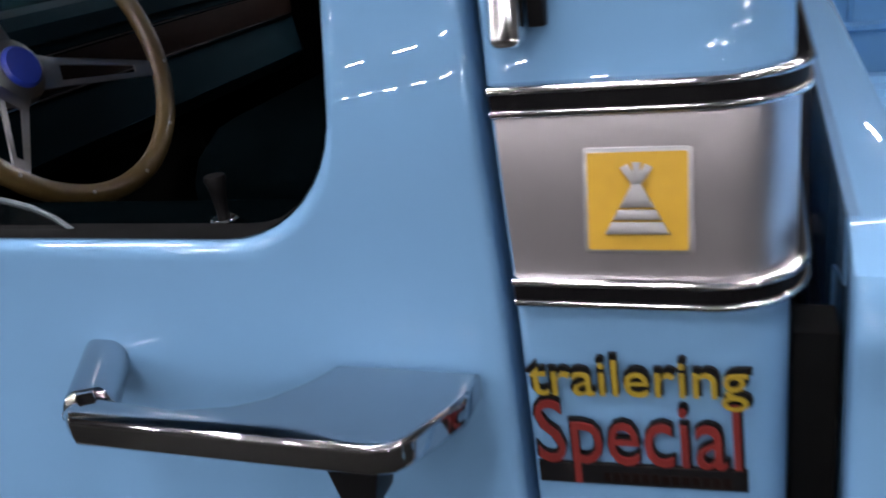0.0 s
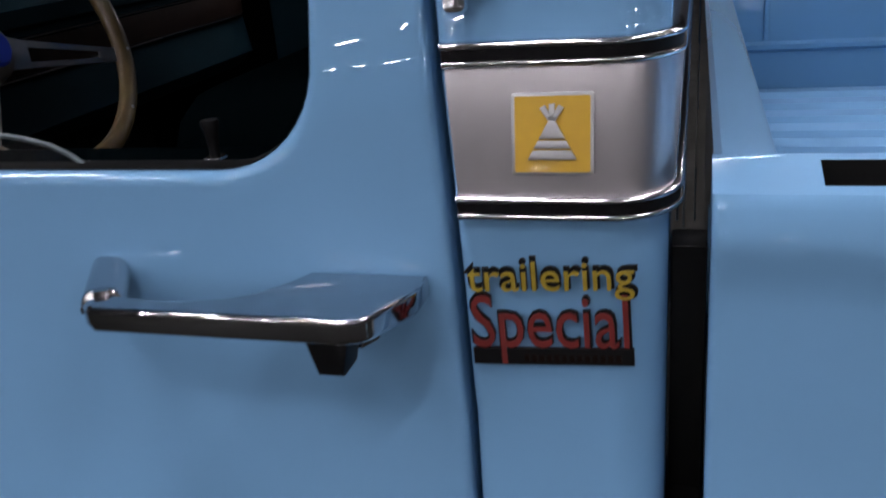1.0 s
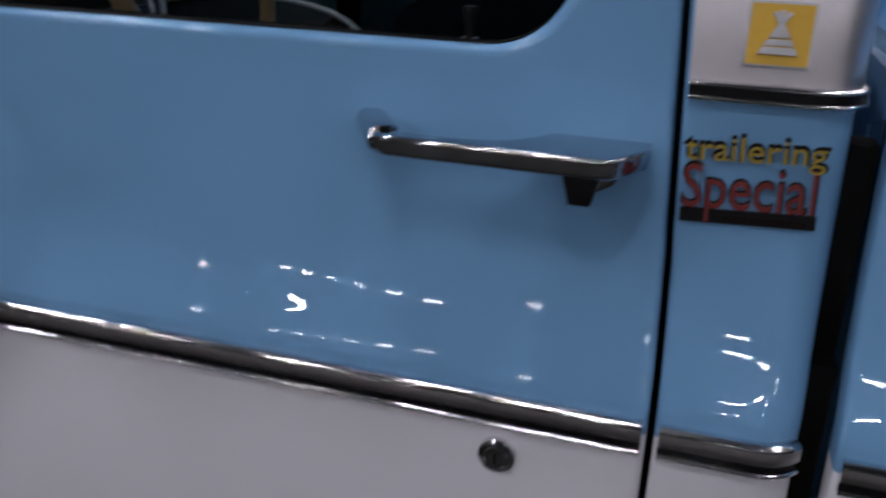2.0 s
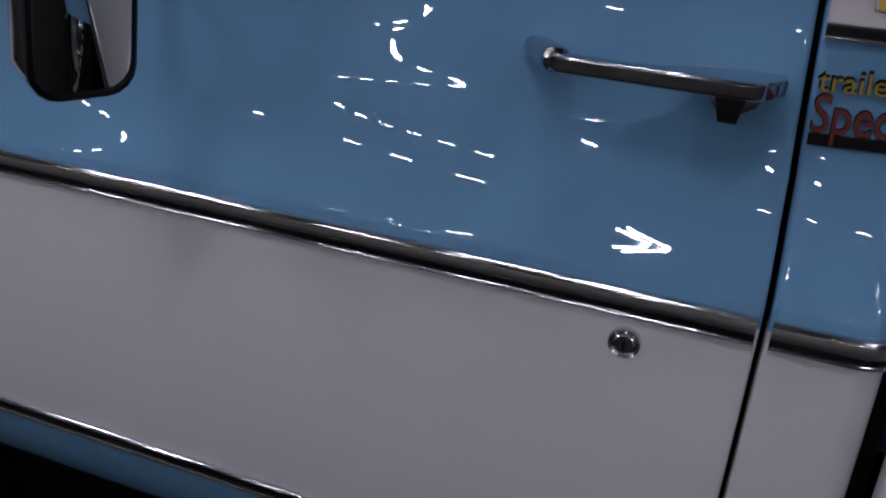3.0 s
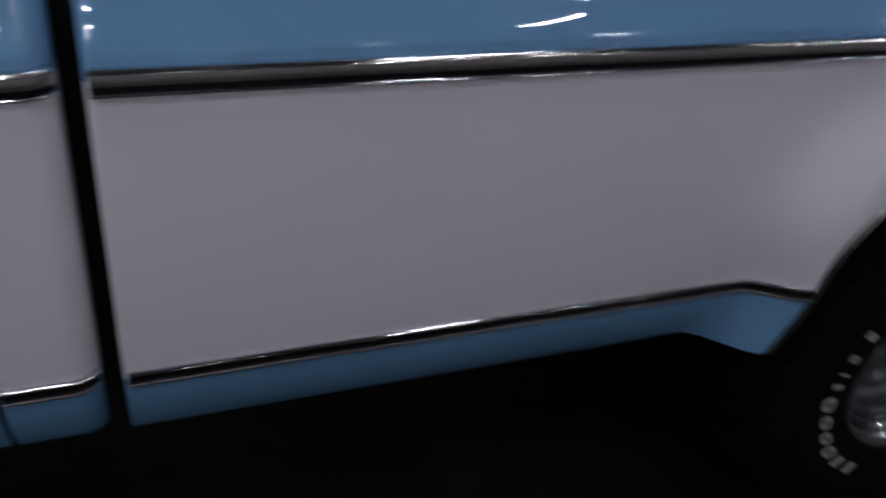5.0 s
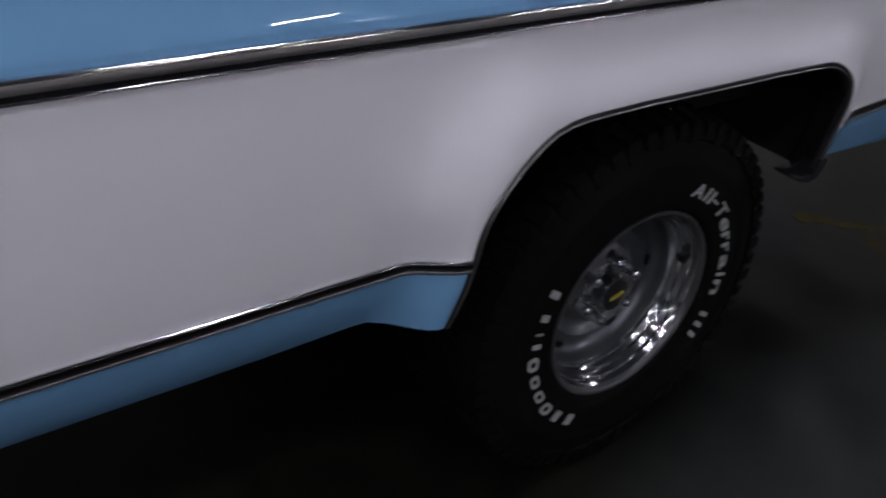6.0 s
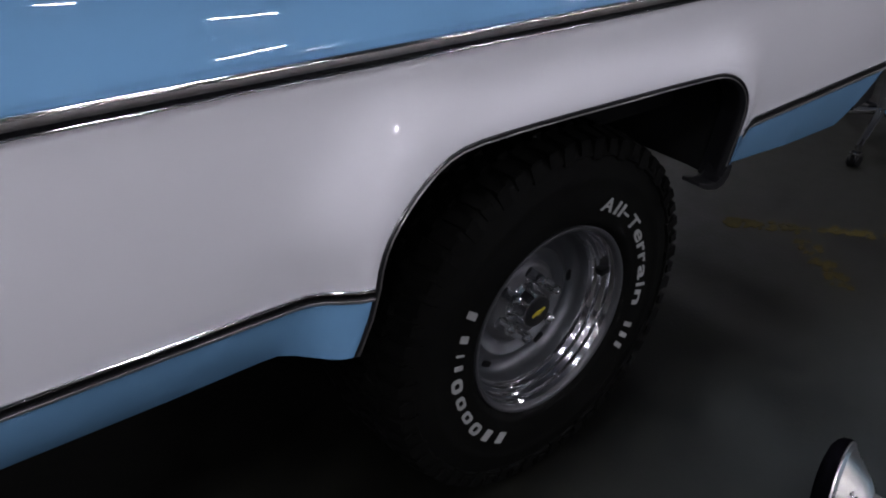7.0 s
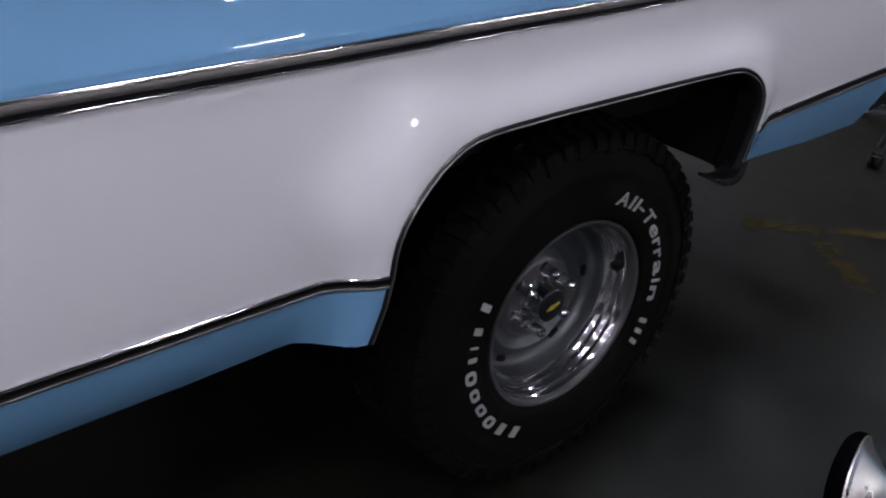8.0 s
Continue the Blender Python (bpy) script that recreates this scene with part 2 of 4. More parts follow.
def merge(bm, other, m, mat=0):
    """Pour one bmesh into another."""
    for f in other.faces:
        f.material_index = mat
    bmesh.ops.transform(other, matrix=m, verts=other.verts)
    me = bpy.data.meshes.new("tmp")
    other.to_mesh(me)
    other.free()
    bm.from_mesh(me)
    bpy.data.meshes.remove(me)


def paint(bm, cuts):
    """Cut level lines into a body panel and paint the bands: blue, white, blue."""
    for z in cuts:
        bmesh.ops.bisect_plane(bm, geom=list(bm.verts) + list(bm.edges) + list(bm.faces), dist=1e-6, plane_co=(0, 0, z), plane_no=(0, 0, 1))
    for f in bm.faces:
        z = f.calc_center_median().z
        f.material_index = 1 if cuts[0] < z < cuts[1] else 0


# ---- dimensions of the pickup (x: rearwards from the rear axle, y: inwards from the flank) ----
Z_TRIM, Z_LOW = 1.0480, 0.7180       # the two side mouldings
CUTS = (0.716, 1.0483)
X_SEAM, X_CAB, X_BED, X_REAR = -1.499, -1.399, -1.378, 1.225
X_DOOR = -2.56
Z_RAIL = 1.303
WIDTH = 2.0
HUB_Z, RIM_Y = 0.405, 0.057
flank = hermite([(0.56, 0.082), (0.585, 0.063), (0.605, 0.047), (0.65, 0.022), (0.70, 0.004), (0.726, -0.001), (0.77, -0.005), (0.83, -0.008), (0.92, -0.009),
                 (1.0, -0.007), (1.033, -0.0045), (1.06, -0.0034), (1.0675, -0.0034), (1.075, -0.00136), (1.09, 0.00361), (1.105, 0.00867), (1.12, 0.01338), (1.135, 0.01740),
                 (1.15, 0.02082), (1.165, 0.0238), (1.18, 0.0265), (1.195, 0.0290), (1.21, 0.0316), (1.23, 0.0347), (1.25, 0.0375), (1.27, 0.0401),
                 (1.285, 0.0418), (1.30, 0.0431), (1.35, 0.0470), (1.42, 0.0590), (1.60, 0.104), (1.80, 0.174)])


def steps(a, b, n):
    return [a + (b - a) * i / n for i in range(n + 1)]


Z_LINES = sorted(set([round(v, 4) for v in steps(0.586, 0.72, 7) + steps(0.72, 1.03, 8) + steps(1.03, 1.26, 56)]))


def lean(bm):
    """Let the shut line behind the door lean a little forward above the mouldings."""
    for v in bm.verts:
        u = min(1.0, max(0.0, (v.co.z - 1.05) / 0.15))
        w2 = max(0.0, min(0.3, v.co.z - 1.17))
        v.co.x -= (0.0055 * u * u * (3 - 2 * u) + 0.062 * w2) * max(0.0, 1 - abs(v.co.x - X_SEAM) / 0.05)
    return bm


def edge_columns(x0, x1, n, roll=0.004, deep=0.03):
    """Columns of a pressed panel with rolled ends: (x, how far it turns in)."""
    inner = [(x, 0.0) for x in steps(x0 + 2 * roll, x1 - 2 * roll, n)]
    return [(x0, deep), (x0, roll), (x0 + 0.3 * roll, 0.3 * roll), (x0 + roll, 0.05 * roll)] + inner + \
           [(x1 - roll, 0.05 * roll), (x1 - 0.3 * roll, 0.3 * roll), (x1, roll), (x1, deep)]


def sweep(bm, path, z, profile, mats):
    """Draw a moulding's section of (out, up) along a path of (x, y, nx, ny)."""
    rows = [[(x + nx * o, y + ny * o, z + u) for o, u in profile] for x, y, nx, ny in path]
    vs = grid(bm, rows, mat=lambda i, j: mats[j])
    for row in (vs[0], vs[-1]):
        f = bm.faces.new(row)
        f.material_index = mats[0]


SIDE_SECTION = [(-0.002, 0.0125), (0.0020, 0.0128), (0.0045, 0.0124), (0.0066, 0.0112), (0.0076, 0.0096), (0.0078, 0.0082), (0.0080, 0.0040), (0.0081, -0.0008), (0.0074, -0.0020),
                (0.0055, -0.0024), (0.0055, -0.0086), (0.0066, -0.0088), (0.0080, -0.0096), (0.0084, -0.0108), (0.0076, -0.0121), (0.005, -0.0129), (-0.002, -0.0130)]
SIDE_MATS = [0, 0, 0, 0, 0, 2, 2, 2, 1, 1, 1, 0, 0, 0, 0, 0]
LOW_SECTION = [(-0.004, 0.0092), (0.0020, 0.0094), (0.0045, 0.0086), (0.0058, 0.0070), (0.0060, 0.0054), (0.0050, 0.0044), (0.0040, 0.0040), (0.0036, -0.0060),
               (0.0046, -0.0066), (0.0048, -0.0080), (0.0036, -0.0112), (0.0015, -0.0132), (-0.006, -0.0136)]
LOW_MATS = [0, 0, 0, 0, 0, 1, 1, 1, 2, 2, 2, 2]
CAB_SECTION = [(-0.002, 0.0068), (0.0016, 0.0070), (0.0036, 0.0066), (0.0050, 0.0056), (0.0054, 0.0044), (0.0048, 0.0036), (0.0036, 0.0033), (0.0036, -0.0026), (0.0048, -0.0029),
               (0.0054, -0.0038), (0.0050, -0.0052), (0.0036, -0.0062), (0.0016, -0.0067), (-0.002, -0.0068)]
CAB_MATS = [0, 0, 0, 0, 0, 1, 1, 1, 0, 0, 0, 0, 0]


def straight(x0, x1, z, n=2, extra=0.0):
    return [(x, flank(z) + extra, 0, -1) for x in steps(x0, x1, n)]


# ---- the hall: floor, walls, ceiling, lamps; it stands askew to the pickup ----
HX0, HX1, HY0, HY1, HZ = -52.0, 28.0, -44.0, 22.0, 5.4
HALL = Matrix.Rotation(radians(43.8), 4, "Z")


def plane_slab(name, lo, hi, mat, label, category):
    bm = bmesh.new()
    box(bm, lo, hi, m=HALL)
    return tagged(part(name, bm, mat, smooth=False), label, category, kind="structure")


plane_slab("floor", (HX0, HY0, -0.2), (HX1, HY1, 0.0), CONCRETE, "dark worn concrete floor with stains and a pool of light in its colour", "floor")
plane_slab("ceiling", (HX0, HY0, HZ), (HX1, HY1, HZ + 0.2), CEILPAINT, "grey painted hall ceiling", "ceiling")
plane_slab("wall_north", (HX0, HY1, 0), (HX1, HY1 + 0.2, HZ), WALLPAINT, "plain pale grey hall wall", "wall")
plane_slab("wall_south", (HX0, HY0 - 0.2, 0), (HX1, HY0, HZ), WALLPAINT, "plain pale grey hall wall", "wall")
plane_slab("wall_east", (HX1, HY0, 0), (HX1 + 0.2, HY1, HZ), WALLPAINT, "plain pale grey hall wall", "wall")
plane_slab("wall_west", (HX0 - 0.2, HY0, 0), (HX0, HY1, HZ), WALLPAINT, "plain pale grey hall wall", "wall")


def ceiling_light():
    """A twin fluorescent batten, origin at the ceiling."""
    top = empty("ceiling_light")
    bm = bmesh.new()
    prism(bm, [(-0.75, -0.10), (0.75, -0.10), (0.75, 0.10), (-0.75, 0.10)], -0.09, 0.0, bevel=0.012)
    part("housing", bm, HOUSING, top)
    bm = bmesh.new()
    tube(bm, [(-0.71, 0, -0.115), (0.71, 0, -0.115)], 0.020, segs=8)
    part("tube", bm, TUBE, top)
    return tagged(top, "white single fluorescent batten under the ceiling", "ceiling light", "fluorescent lights")


LAMP_ROWS = (
    (-33.0, (-30.0, -19.0, -8.0, 3.0)),
    (-25.7, (-37.0, -14.3, -6.0, 2.0)),
    (-21.0, (-19.5, -16.6)),
    (-15.1, (-45.2, -42.0, -38.8, -35.6, -32.4, -29.2, -5.0, 3.0)),
    # one lamp doubled: the second is added to thicken its crescent on the door
    (-8.24, (-11.85,)),
    (-8.48, (-11.85,)),
    (-8.55, (-26.4, -22.6, -18.6)),
    (-8.2, (-36.0, -4.5, 0.5, 6.0)),
    (-0.7, (-31.0, -27.0, -23.1, -19.2, -15.3, -11.4, -7.5, -3.6, 0.3, 4.2, 8.1, 12.0)),
    # unseen overhead rows, added to brighten the bed, its rail and the floor
    (1.5, (-6.0, -2.0, 2.0, 6.0)),
    (3.4, (-16.0, -12.0, -8.0, -4.0, -1.0, 2.0, 5.0, 9.0)),
    (11.5, (-15.0, -7.5, 0.0, 7.5, 15.0)),
)
lamp = None
for y, places in LAMP_ROWS:
    for x in places:
        m = HALL @ pose(x, y, HZ)
        if lamp is None:
            lamp = ceiling_light()
            lamp.matrix_basis = m
        else:
            copy_thing(lamp, m)

# ---- the pickup ----
truck = tagged(empty("pickup_truck"), "light blue and white vintage pickup truck with chrome mouldings", "pickup truck")

#   door: lower skin, and the skin drawn round the window opening
SILL, W_REAR, W_R = 1.3048, -1.586, 0.062


def window_outline():
    """The visible edge of the window opening, from its front to its top: (x, z)."""
    pts = [(x, SILL) for x in steps(X_DOOR + 0.10, W_REAR - W_R, 14)]
    for i in range(1, 11):
        a = math.pi / 2 * i / 10
        pts.append((W_REAR - W_R + W_R * math.sin(a), SILL + W_R * (1 - math.cos(a))))
    pts += [(W_REAR + 0.02 * t, SILL + W_R + (1.74 - SILL - W_R) * t) for t in steps(0.1, 1, 9)]
    return pts


def door_skin():
    bm = bmesh.new()
    cols = edge_columns(X_DOOR, X_SEAM - 0.0028, 48)
    rows = [[(x, flank(z) + d, z) for x, d in cols] for z in Z_LINES if z <= 1.2451]
    lowest = [(x, flank(0.586) + d + 0.02, 0.583) for x, d in cols]
    grid(bm, [lowest] + rows)
    paint(bm, CUTS)
    # band between the window opening and the outer edges
    w = window_outline()
    xr = X_SEAM - 0.0028
    z0 = max(z for z in Z_LINES if z <= 1.2451)
    ring = []
    for x, z in w:
        if z <= SILL + 1e-6:
            t = (x - w[0][0]) / (W_REAR - W_R - w[0][0])
            o = (X_DOOR + 0.008 + (xr - 0.13 - X_DOOR - 0.008) * t, z0)
        elif z < SILL + W_R - 1e-6:
            a = math.asin(min(1, (x - (W_REAR - W_R)) / W_R)) / (math.pi / 2)
            if a < 0.5:
                o = (xr - 0.13 + (0.13 - 0.008) * a * 2, z0)
            else:
                o = (xr - 0.008, z0 + (SILL + W_R - z0) * (a - 0.5) * 2)
        else:
            o = (xr - 0.008, z)
        ring.append(o)
    levels = [0.0, 0.035, 0.08, 0.14, 0.22, 0.34, 0.5, 0.68, 0.85, 1.0]
    rows = []
    lip = [(0.018, 0.0), (0.009, 0.0)]
    for d, _ in lip:
        rows.append([(x, flank(z) + d, z) for x, z in w])
    for k, t in enumerate(levels):
        row = []
        for (x, z), (ox, oz) in zip(w, ring):
            px, pz = x + (ox - x) * t, z + (oz - z) * t
            dist = math.hypot(px - x, pz - z)
            r = 0.006
            turn = r - math.sqrt(max(0.0, r * r - max(0.0, r - dist) ** 2))
            row.append((px, flank(pz) + min(turn, r), pz))
        rows.append(row)
    grid(bm, rows)
    # rear edge of the window frame, rolled in
    edge = [(0.0, 0.0), (0.004, 0.0002), (0.0068, 0.0012), (0.008, 0.004), (0.008, 0.03)]
    frame_rows = []
    for z in [z0] + [p[1] for p in ring if p[0] > xr - 0.0081 and p[1] > z0]:
        frame_rows.append([(xr - 0.008 + a, flank(z) + d, z) for a, d in edge])
    grid(bm, frame_rows)
    return part("door", lean(bm), [BLUE, WHITE], truck, "two-tone steel door with a rounded window opening", angle=60)


door = door_skin()

for nm, z, sec, ms in (("side_moulding", Z_TRIM, SIDE_SECTION, SIDE_MATS), ("rocker_moulding", Z_LOW, LOW_SECTION, LOW_MATS)):
    for parent, x0, x1 in ((door, X_DOOR + 0.004, X_SEAM - 0.006),):
        bm = bmesh.new()
        sweep(bm, straight(x0, x1, z), z, sec, ms)
        part(nm, bm, [CHROME, BLACK, SATIN], parent, "bright moulding with a black centre", angle=75)

bm = bmesh.new()
lathe(bm, [(0.0, -0.006), (0.0085, -0.006), (0.0095, -0.0052), (0.0100, -0.003), (0.0128, -0.0045), (0.0142, -0.0035), (0.0150, 0.0), (0.0150, 0.006)], segs=32)
box(bm, (-0.0012, -0.0068, -0.005), (0.0012, -0.0055, 0.005), mat=1)
lock = part("lock_cylinder", bm, [CHROME, BLACK], door, "round chrome key lock")
lock.location = (-1.608, flank(1.0095), 1.0095)

#   door handle
handle_mount = bmesh.new()
outline = [(-1.712, -0.031), (-1.709, -0.042), (-1.700, -0.048), (-1.557, -0.048), (-1.548, -0.045), (-1.543, -0.039),
           (-1.5295, -0.010), (-1.529, 0.012), (-1.597, 0.012), (-1.604, -0.006), (-1.613, -0.022), (-1.628, -0.031), (-1.655, -0.0345), (-1.694, -0.0345), (-1.704, -0.026)]
prism(handle_mount, outline, 1.2405, 1.2545, bevel=0.0032, segments=4)
handle = part("door_handle", handle_mount, HANDLECHROME, truck, "chrome pull handle with a thumb latch", angle=40)
handle.location = (0.005, 0.021, -0.0035)
bm = bmesh.new()
prism(bm, round_rect(0.0120, 0.0100, 0.0085, n=6), -0.030, 0.034, bevel=0.0055, segments=4, m=Matrix.Translation((-1.7215, -0.002, 1.2475)) @ pose(0, 0, 0, 90, 0, 30))
part("front_mount", bm, HANDLECHROME, handle, "rounded chrome mount")
bm = bmesh.new()
prism(bm, [(-1.587, 1.243), (-1.583, 1.234), (-1.578, 1.2250), (-1.558, 1.2250), (-1.548, 1.231), (-1.541, 1.243)], -0.010, 0.022, bevel=0.003, m=pose(0, 0, 0, 90))
part("latch_housing", bm, CHROME, handle, "chrome latch housing")
bm = bmesh.new()
prism(bm, [(-1.580, 1.2430), (-1.574, 1.2215), (-1.560, 1.2215), (-1.555, 1.2430)], 0.024, 0.045, bevel=0.002, m=pose(0, 0, 0, 90))
part("latch_pad", bm, BLACK, handle, "black thumb latch")

#   window seal, inner sill and lock knob
bm = bmesh.new()
w = window_outline()
rows = [[(x, flank(z) + 0.0055 + d, z + u) for x, z in w] for d, u in ((0.0, 0.0008), (0.008, 0.002), (0.022, 0.0), (0.024, -0.02))]
grid(bm, rows)
part("window_seal", bm, RUBBERTRIM, door, "black rubber window seal")
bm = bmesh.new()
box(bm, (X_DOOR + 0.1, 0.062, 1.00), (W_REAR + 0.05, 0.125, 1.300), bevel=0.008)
part("door_panel", bm, SHADETRIM, door, "teal vinyl inner panel, shade put into its colour")
bm = bmesh.new()
lathe(bm, [(0.0, 0.024), (0.0052, 0.024), (0.0058, 0.022), (0.0042, 0.016), (0.0030, 0.006), (0.0032, 0.0)], segs=20)
bmesh.ops.transform(bm, matrix=pose(0, 0, 0, 90), verts=bm.verts)
part("lock_knob", bm, BLACK, door, "black pull-up lock knob").location = (-1.668, 0.080, 1.303)
bm = bmesh.new()
lathe(bm, [(0.0, 0.001), (0.0062, 0.001), (0.0072, 0.0), (0.0072, -0.003)], segs=20)
bmesh.ops.transform(bm, matrix=pose(0, 0, 0, 90), verts=bm.verts)
part("knob_ferrule", bm, CHROME, door, "chrome ferrule").location = (-1.668, 0.080, 1.3035)

#   cab corner behind the door, and the cab's back
R_C = 0.030


def cab_path(z, grow=0.0, back=0.9):
    """Round the cab's rear corner: (x, y, nx, ny)."""
    pts = [(x, flank(z) - grow, 0, -1) for x in steps(X_SEAM + 0.010, X_CAB - R_C, 5)]
    for i in range(1, 11):
        a = math.pi / 2 * i / 10
        pts.append((X_CAB - R_C + (R_C + grow) * math.sin(a), flank(z) + R_C - (R_C + grow) * math.cos(a), math.sin(a), -math.cos(a)))
    pts += [(X_CAB + grow, flank(z) + R_C + back * t, 1, 0) for t in (0.05, 0.3, 1.0)]
    return pts


def cab_side():
    bm = bmesh.new()
    rows = []
    for z in [0.583] + Z_LINES + [1.28, 1.30, 1.33, 1.36, 1.40, 1.45, 1.5, 1.6, 1.72]:
        xs = X_SEAM + 0.0028
        add = 0.02 if z == 0.583 else 0.0
        row = [(xs, flank(z) + 0.03 + add, z), (xs, flank(z) + 0.004 + add, z), (xs + 0.0012, flank(z) + 0.0012 + add, z), (xs + 0.004, flank(z) + 0.0002 + add, z)]
        row += [(x, y + add, z) for x, y, _, _ in cab_path(z)]
        rows.append(row)
    grid(bm, rows)
    paint(bm, CUTS)
    return part("cab_corner", lean(bm), [BLUE, WHITE], truck, "two-tone steel cab corner with rounded edge", angle=60)


cab = cab_side()
for nm, z, sec, ms in (("side_moulding", Z_TRIM, SIDE_SECTION, SIDE_MATS), ("rocker_moulding", Z_LOW, LOW_SECTION, LOW_MATS)):
    bm = bmesh.new()
    path = cab_path(z)
    path = [(X_SEAM + 0.006, flank(z), 0, -1)] + [p for p in path if p[0] < X_CAB - 0.004 and p[3] < -0.3]
    sweep(bm, path, z, sec, ms)
    part(nm, bm, [CHROME, BLACK, SATIN], cab, "bright moulding with a black centre", angle=75)
Z_P0, Z_P1 = 1.2875, 1.3650
bm = bmesh.new()
rows = []
for z in steps(Z_P0, Z_P1, 6):
    first = [(X_SEAM + 0.005, flank(z) + 0.002, z), (X_SEAM + 0.005, flank(z) - 0.002, z)]
    rows.append(first + [(x, y, z) for x, y, _, _ in cab_path(z, grow=0.0022)])
grid(bm, rows)
part("stainless_panel", lean(bm), STEEL, cab, "brushed stainless panel round the cab corner")
for z in (Z_P0, Z_P1):
    bm = bmesh.new()
    sweep(bm, [(X_SEAM + 0.0048, flank(z) - 0.002, 0, -1)] + cab_path(z, grow=0.002), z, CAB_SECTION, CAB_MATS)
    part("panel_moulding", lean(bm), [CHROME, BLACK], cab, "chrome moulding with a black inlay", angle=75)

#   square badge on the stainless panel
badge = bmesh.new()
EM = Matrix.Translation((-1.4550, flank(1.3255) - 0.0025, 1.3255)) @ pose(0, 0, 0, 90 - 11)
r = 0.0206


prism(badge, round_rect(r, r, 0.002), -0.003, 0.0026, bevel=0.0008, m=EM)
square_badge = part("square_badge", badge, PEWTER, truck, "small square yellow badge with a raised silver cone motif")
bm = bmesh.new()
prism(bm, round_rect(r - 0.0018, r - 0.0018, 0.001), 0.0018, 0.0030, m=EM)
part("enamel_field", bm, YELLOW, square_badge, "yellow enamel field")
bm = bmesh.new()
for y0, y1, w0, w1 in ((-0.0125, -0.0078, 0.0122, 0.0096), (-0.0070, -0.0030, 0.0092, 0.0070), (-0.0022, 0.0068, 0.0066, 0.0016)):
    prism(bm, [(-w0, y0), (w0, y0), (w1, y1), (-w1, y1)], 0.003, 0.0046, bevel=0.0004, m=EM)
for a in (-32, 0, 32):
    prism(bm, [(-0.0013, 0.0), (0.0013, 0.0), (0.0015, 0.0088), (-0.0015, 0.0088)], 0.003, 0.0045, bevel=0.0003, m=EM @ Matrix.Translation((0, 0.0062, 0)) @ Matrix.Rotation(radians(a), 4, "Z"))
part("cone_motif", bm, PEWTER, square_badge, "raised silver striped cone")

#   lettered badge below it
TS = Matrix.Translation((-1.5003, flank(1.2030) - 0.0003, 1.2006)) @ pose(0, 0, 0, 90 - 4.6) @ Matrix.Rotation(radians(2.6), 4, "Z") @ Matrix.Diagonal((1.09, 0.985, 1, 1))
bm = bmesh.new()


def letters(body, x, y, width, height, z0, depth, mat, parent, label, name="letter", fat=0.0):
    """The letters of a word, each a part of its own."""
    bm = text_bm(body, width, height, depth, fat)
    left, isles = set(bm.verts), []
    while left:
        stack, isle = [left.pop()], []
        while stack:
            v = stack.pop()
            isle.append(v)
            for e in v.link_edges:
                o = e.other_vert(v)
                if o in left:
                    left.remove(o)
                    stack.append(o)
        isles.append([min(v.co.x for v in isle), max(v.co.x for v in isle), isle])
    isles.sort(key=lambda a: a[0])
    groups = []
    for a, b, isle in isles:
        if groups and a < groups[-1][1] - 0.4 * (b - a):
            groups[-1][1] = max(b, groups[-1][1])
            groups[-1][2] += isle
        else:
            groups.append([a, b, isle])
    for _, _, isle in groups:
        one = bmesh.new()
        made = {v: one.verts.new(v.co) for v in isle}
        for f in {f for v in isle for f in v.link_faces}:
            one.faces.new([made[v] for v in f.verts])
        bmesh.ops.transform(one, matrix=TS @ Matrix.Translation((x, y, z0)), verts=one.verts)
        part(name, one, mat, parent, label, smooth=False)
    bm.free()


prism(bm, [(0.0, 0.0), (0.0790, 0.0), (0.0790, 0.0098), (0.0, 0.0098)], 0.0, 0.0027, bevel=0.0005, m=TS)
lettered_badge = part("lettered_badge", bm, BLACK, truck, "cast badge reading trailering Special in yellow and red", smooth=False)
letters("trailering", -0.0011, 0.0376, 0.0832, 0.0243, 0.0, 0.0022, BLACK, lettered_badge, "black letter backing", "letter_backing", 0.022)
letters("Special", -0.0002, -0.0002, 0.0784, 0.0424, 0.0, 0.0022, BLACK, lettered_badge, "black letter backing", "letter_backing", 0.016)
letters("trailering", 0.0005, 0.0375, 0.0800, 0.0215, 0.0022, 0.0012, LETTERYELLOW, lettered_badge, "yellow raised letter")
letters("Special", 0.0010, 0.0005, 0.0760, 0.0400, 0.0022, 0.0010, LETTERRED, lettered_badge, "red raised letter")
bm = bmesh.new()
for i in range(13):
    prism(bm, [(0.026 + i * 0.0037, 0.0022), (0.0285 + i * 0.0037, 0.0022), (0.0285 + i * 0.0037, 0.0062), (0.026 + i * 0.0037, 0.0062)], 0.0027, 0.0033, m=TS)
part("small_print", bm, WALNUT, lettered_badge, "tiny unreadable raised print", smooth=False)

#   chrome bar on the pillar above the panel
bm = bmesh.new()
prism(bm, round_rect(0.0062, 0.040, 0.004), 0.004, 0.015, bevel=0.003, m=Matrix.Translation((-1.5005, flank(1.43), 1.4225)) @ pose(0, 0, 0, 90 - 12))
bar = part("pillar_bracket", bm, CHROME, truck, "chrome mirror bracket bar on the pillar")
bm = bmesh.new()
box(bm, (-1.494, flank(1.42) - 0.010, 1.392), (-1.487, flank(1.42) + 0.004, 1.45), bevel=0.001)
part("gasket", bm, BLACK, bar, "black rubber gasket")

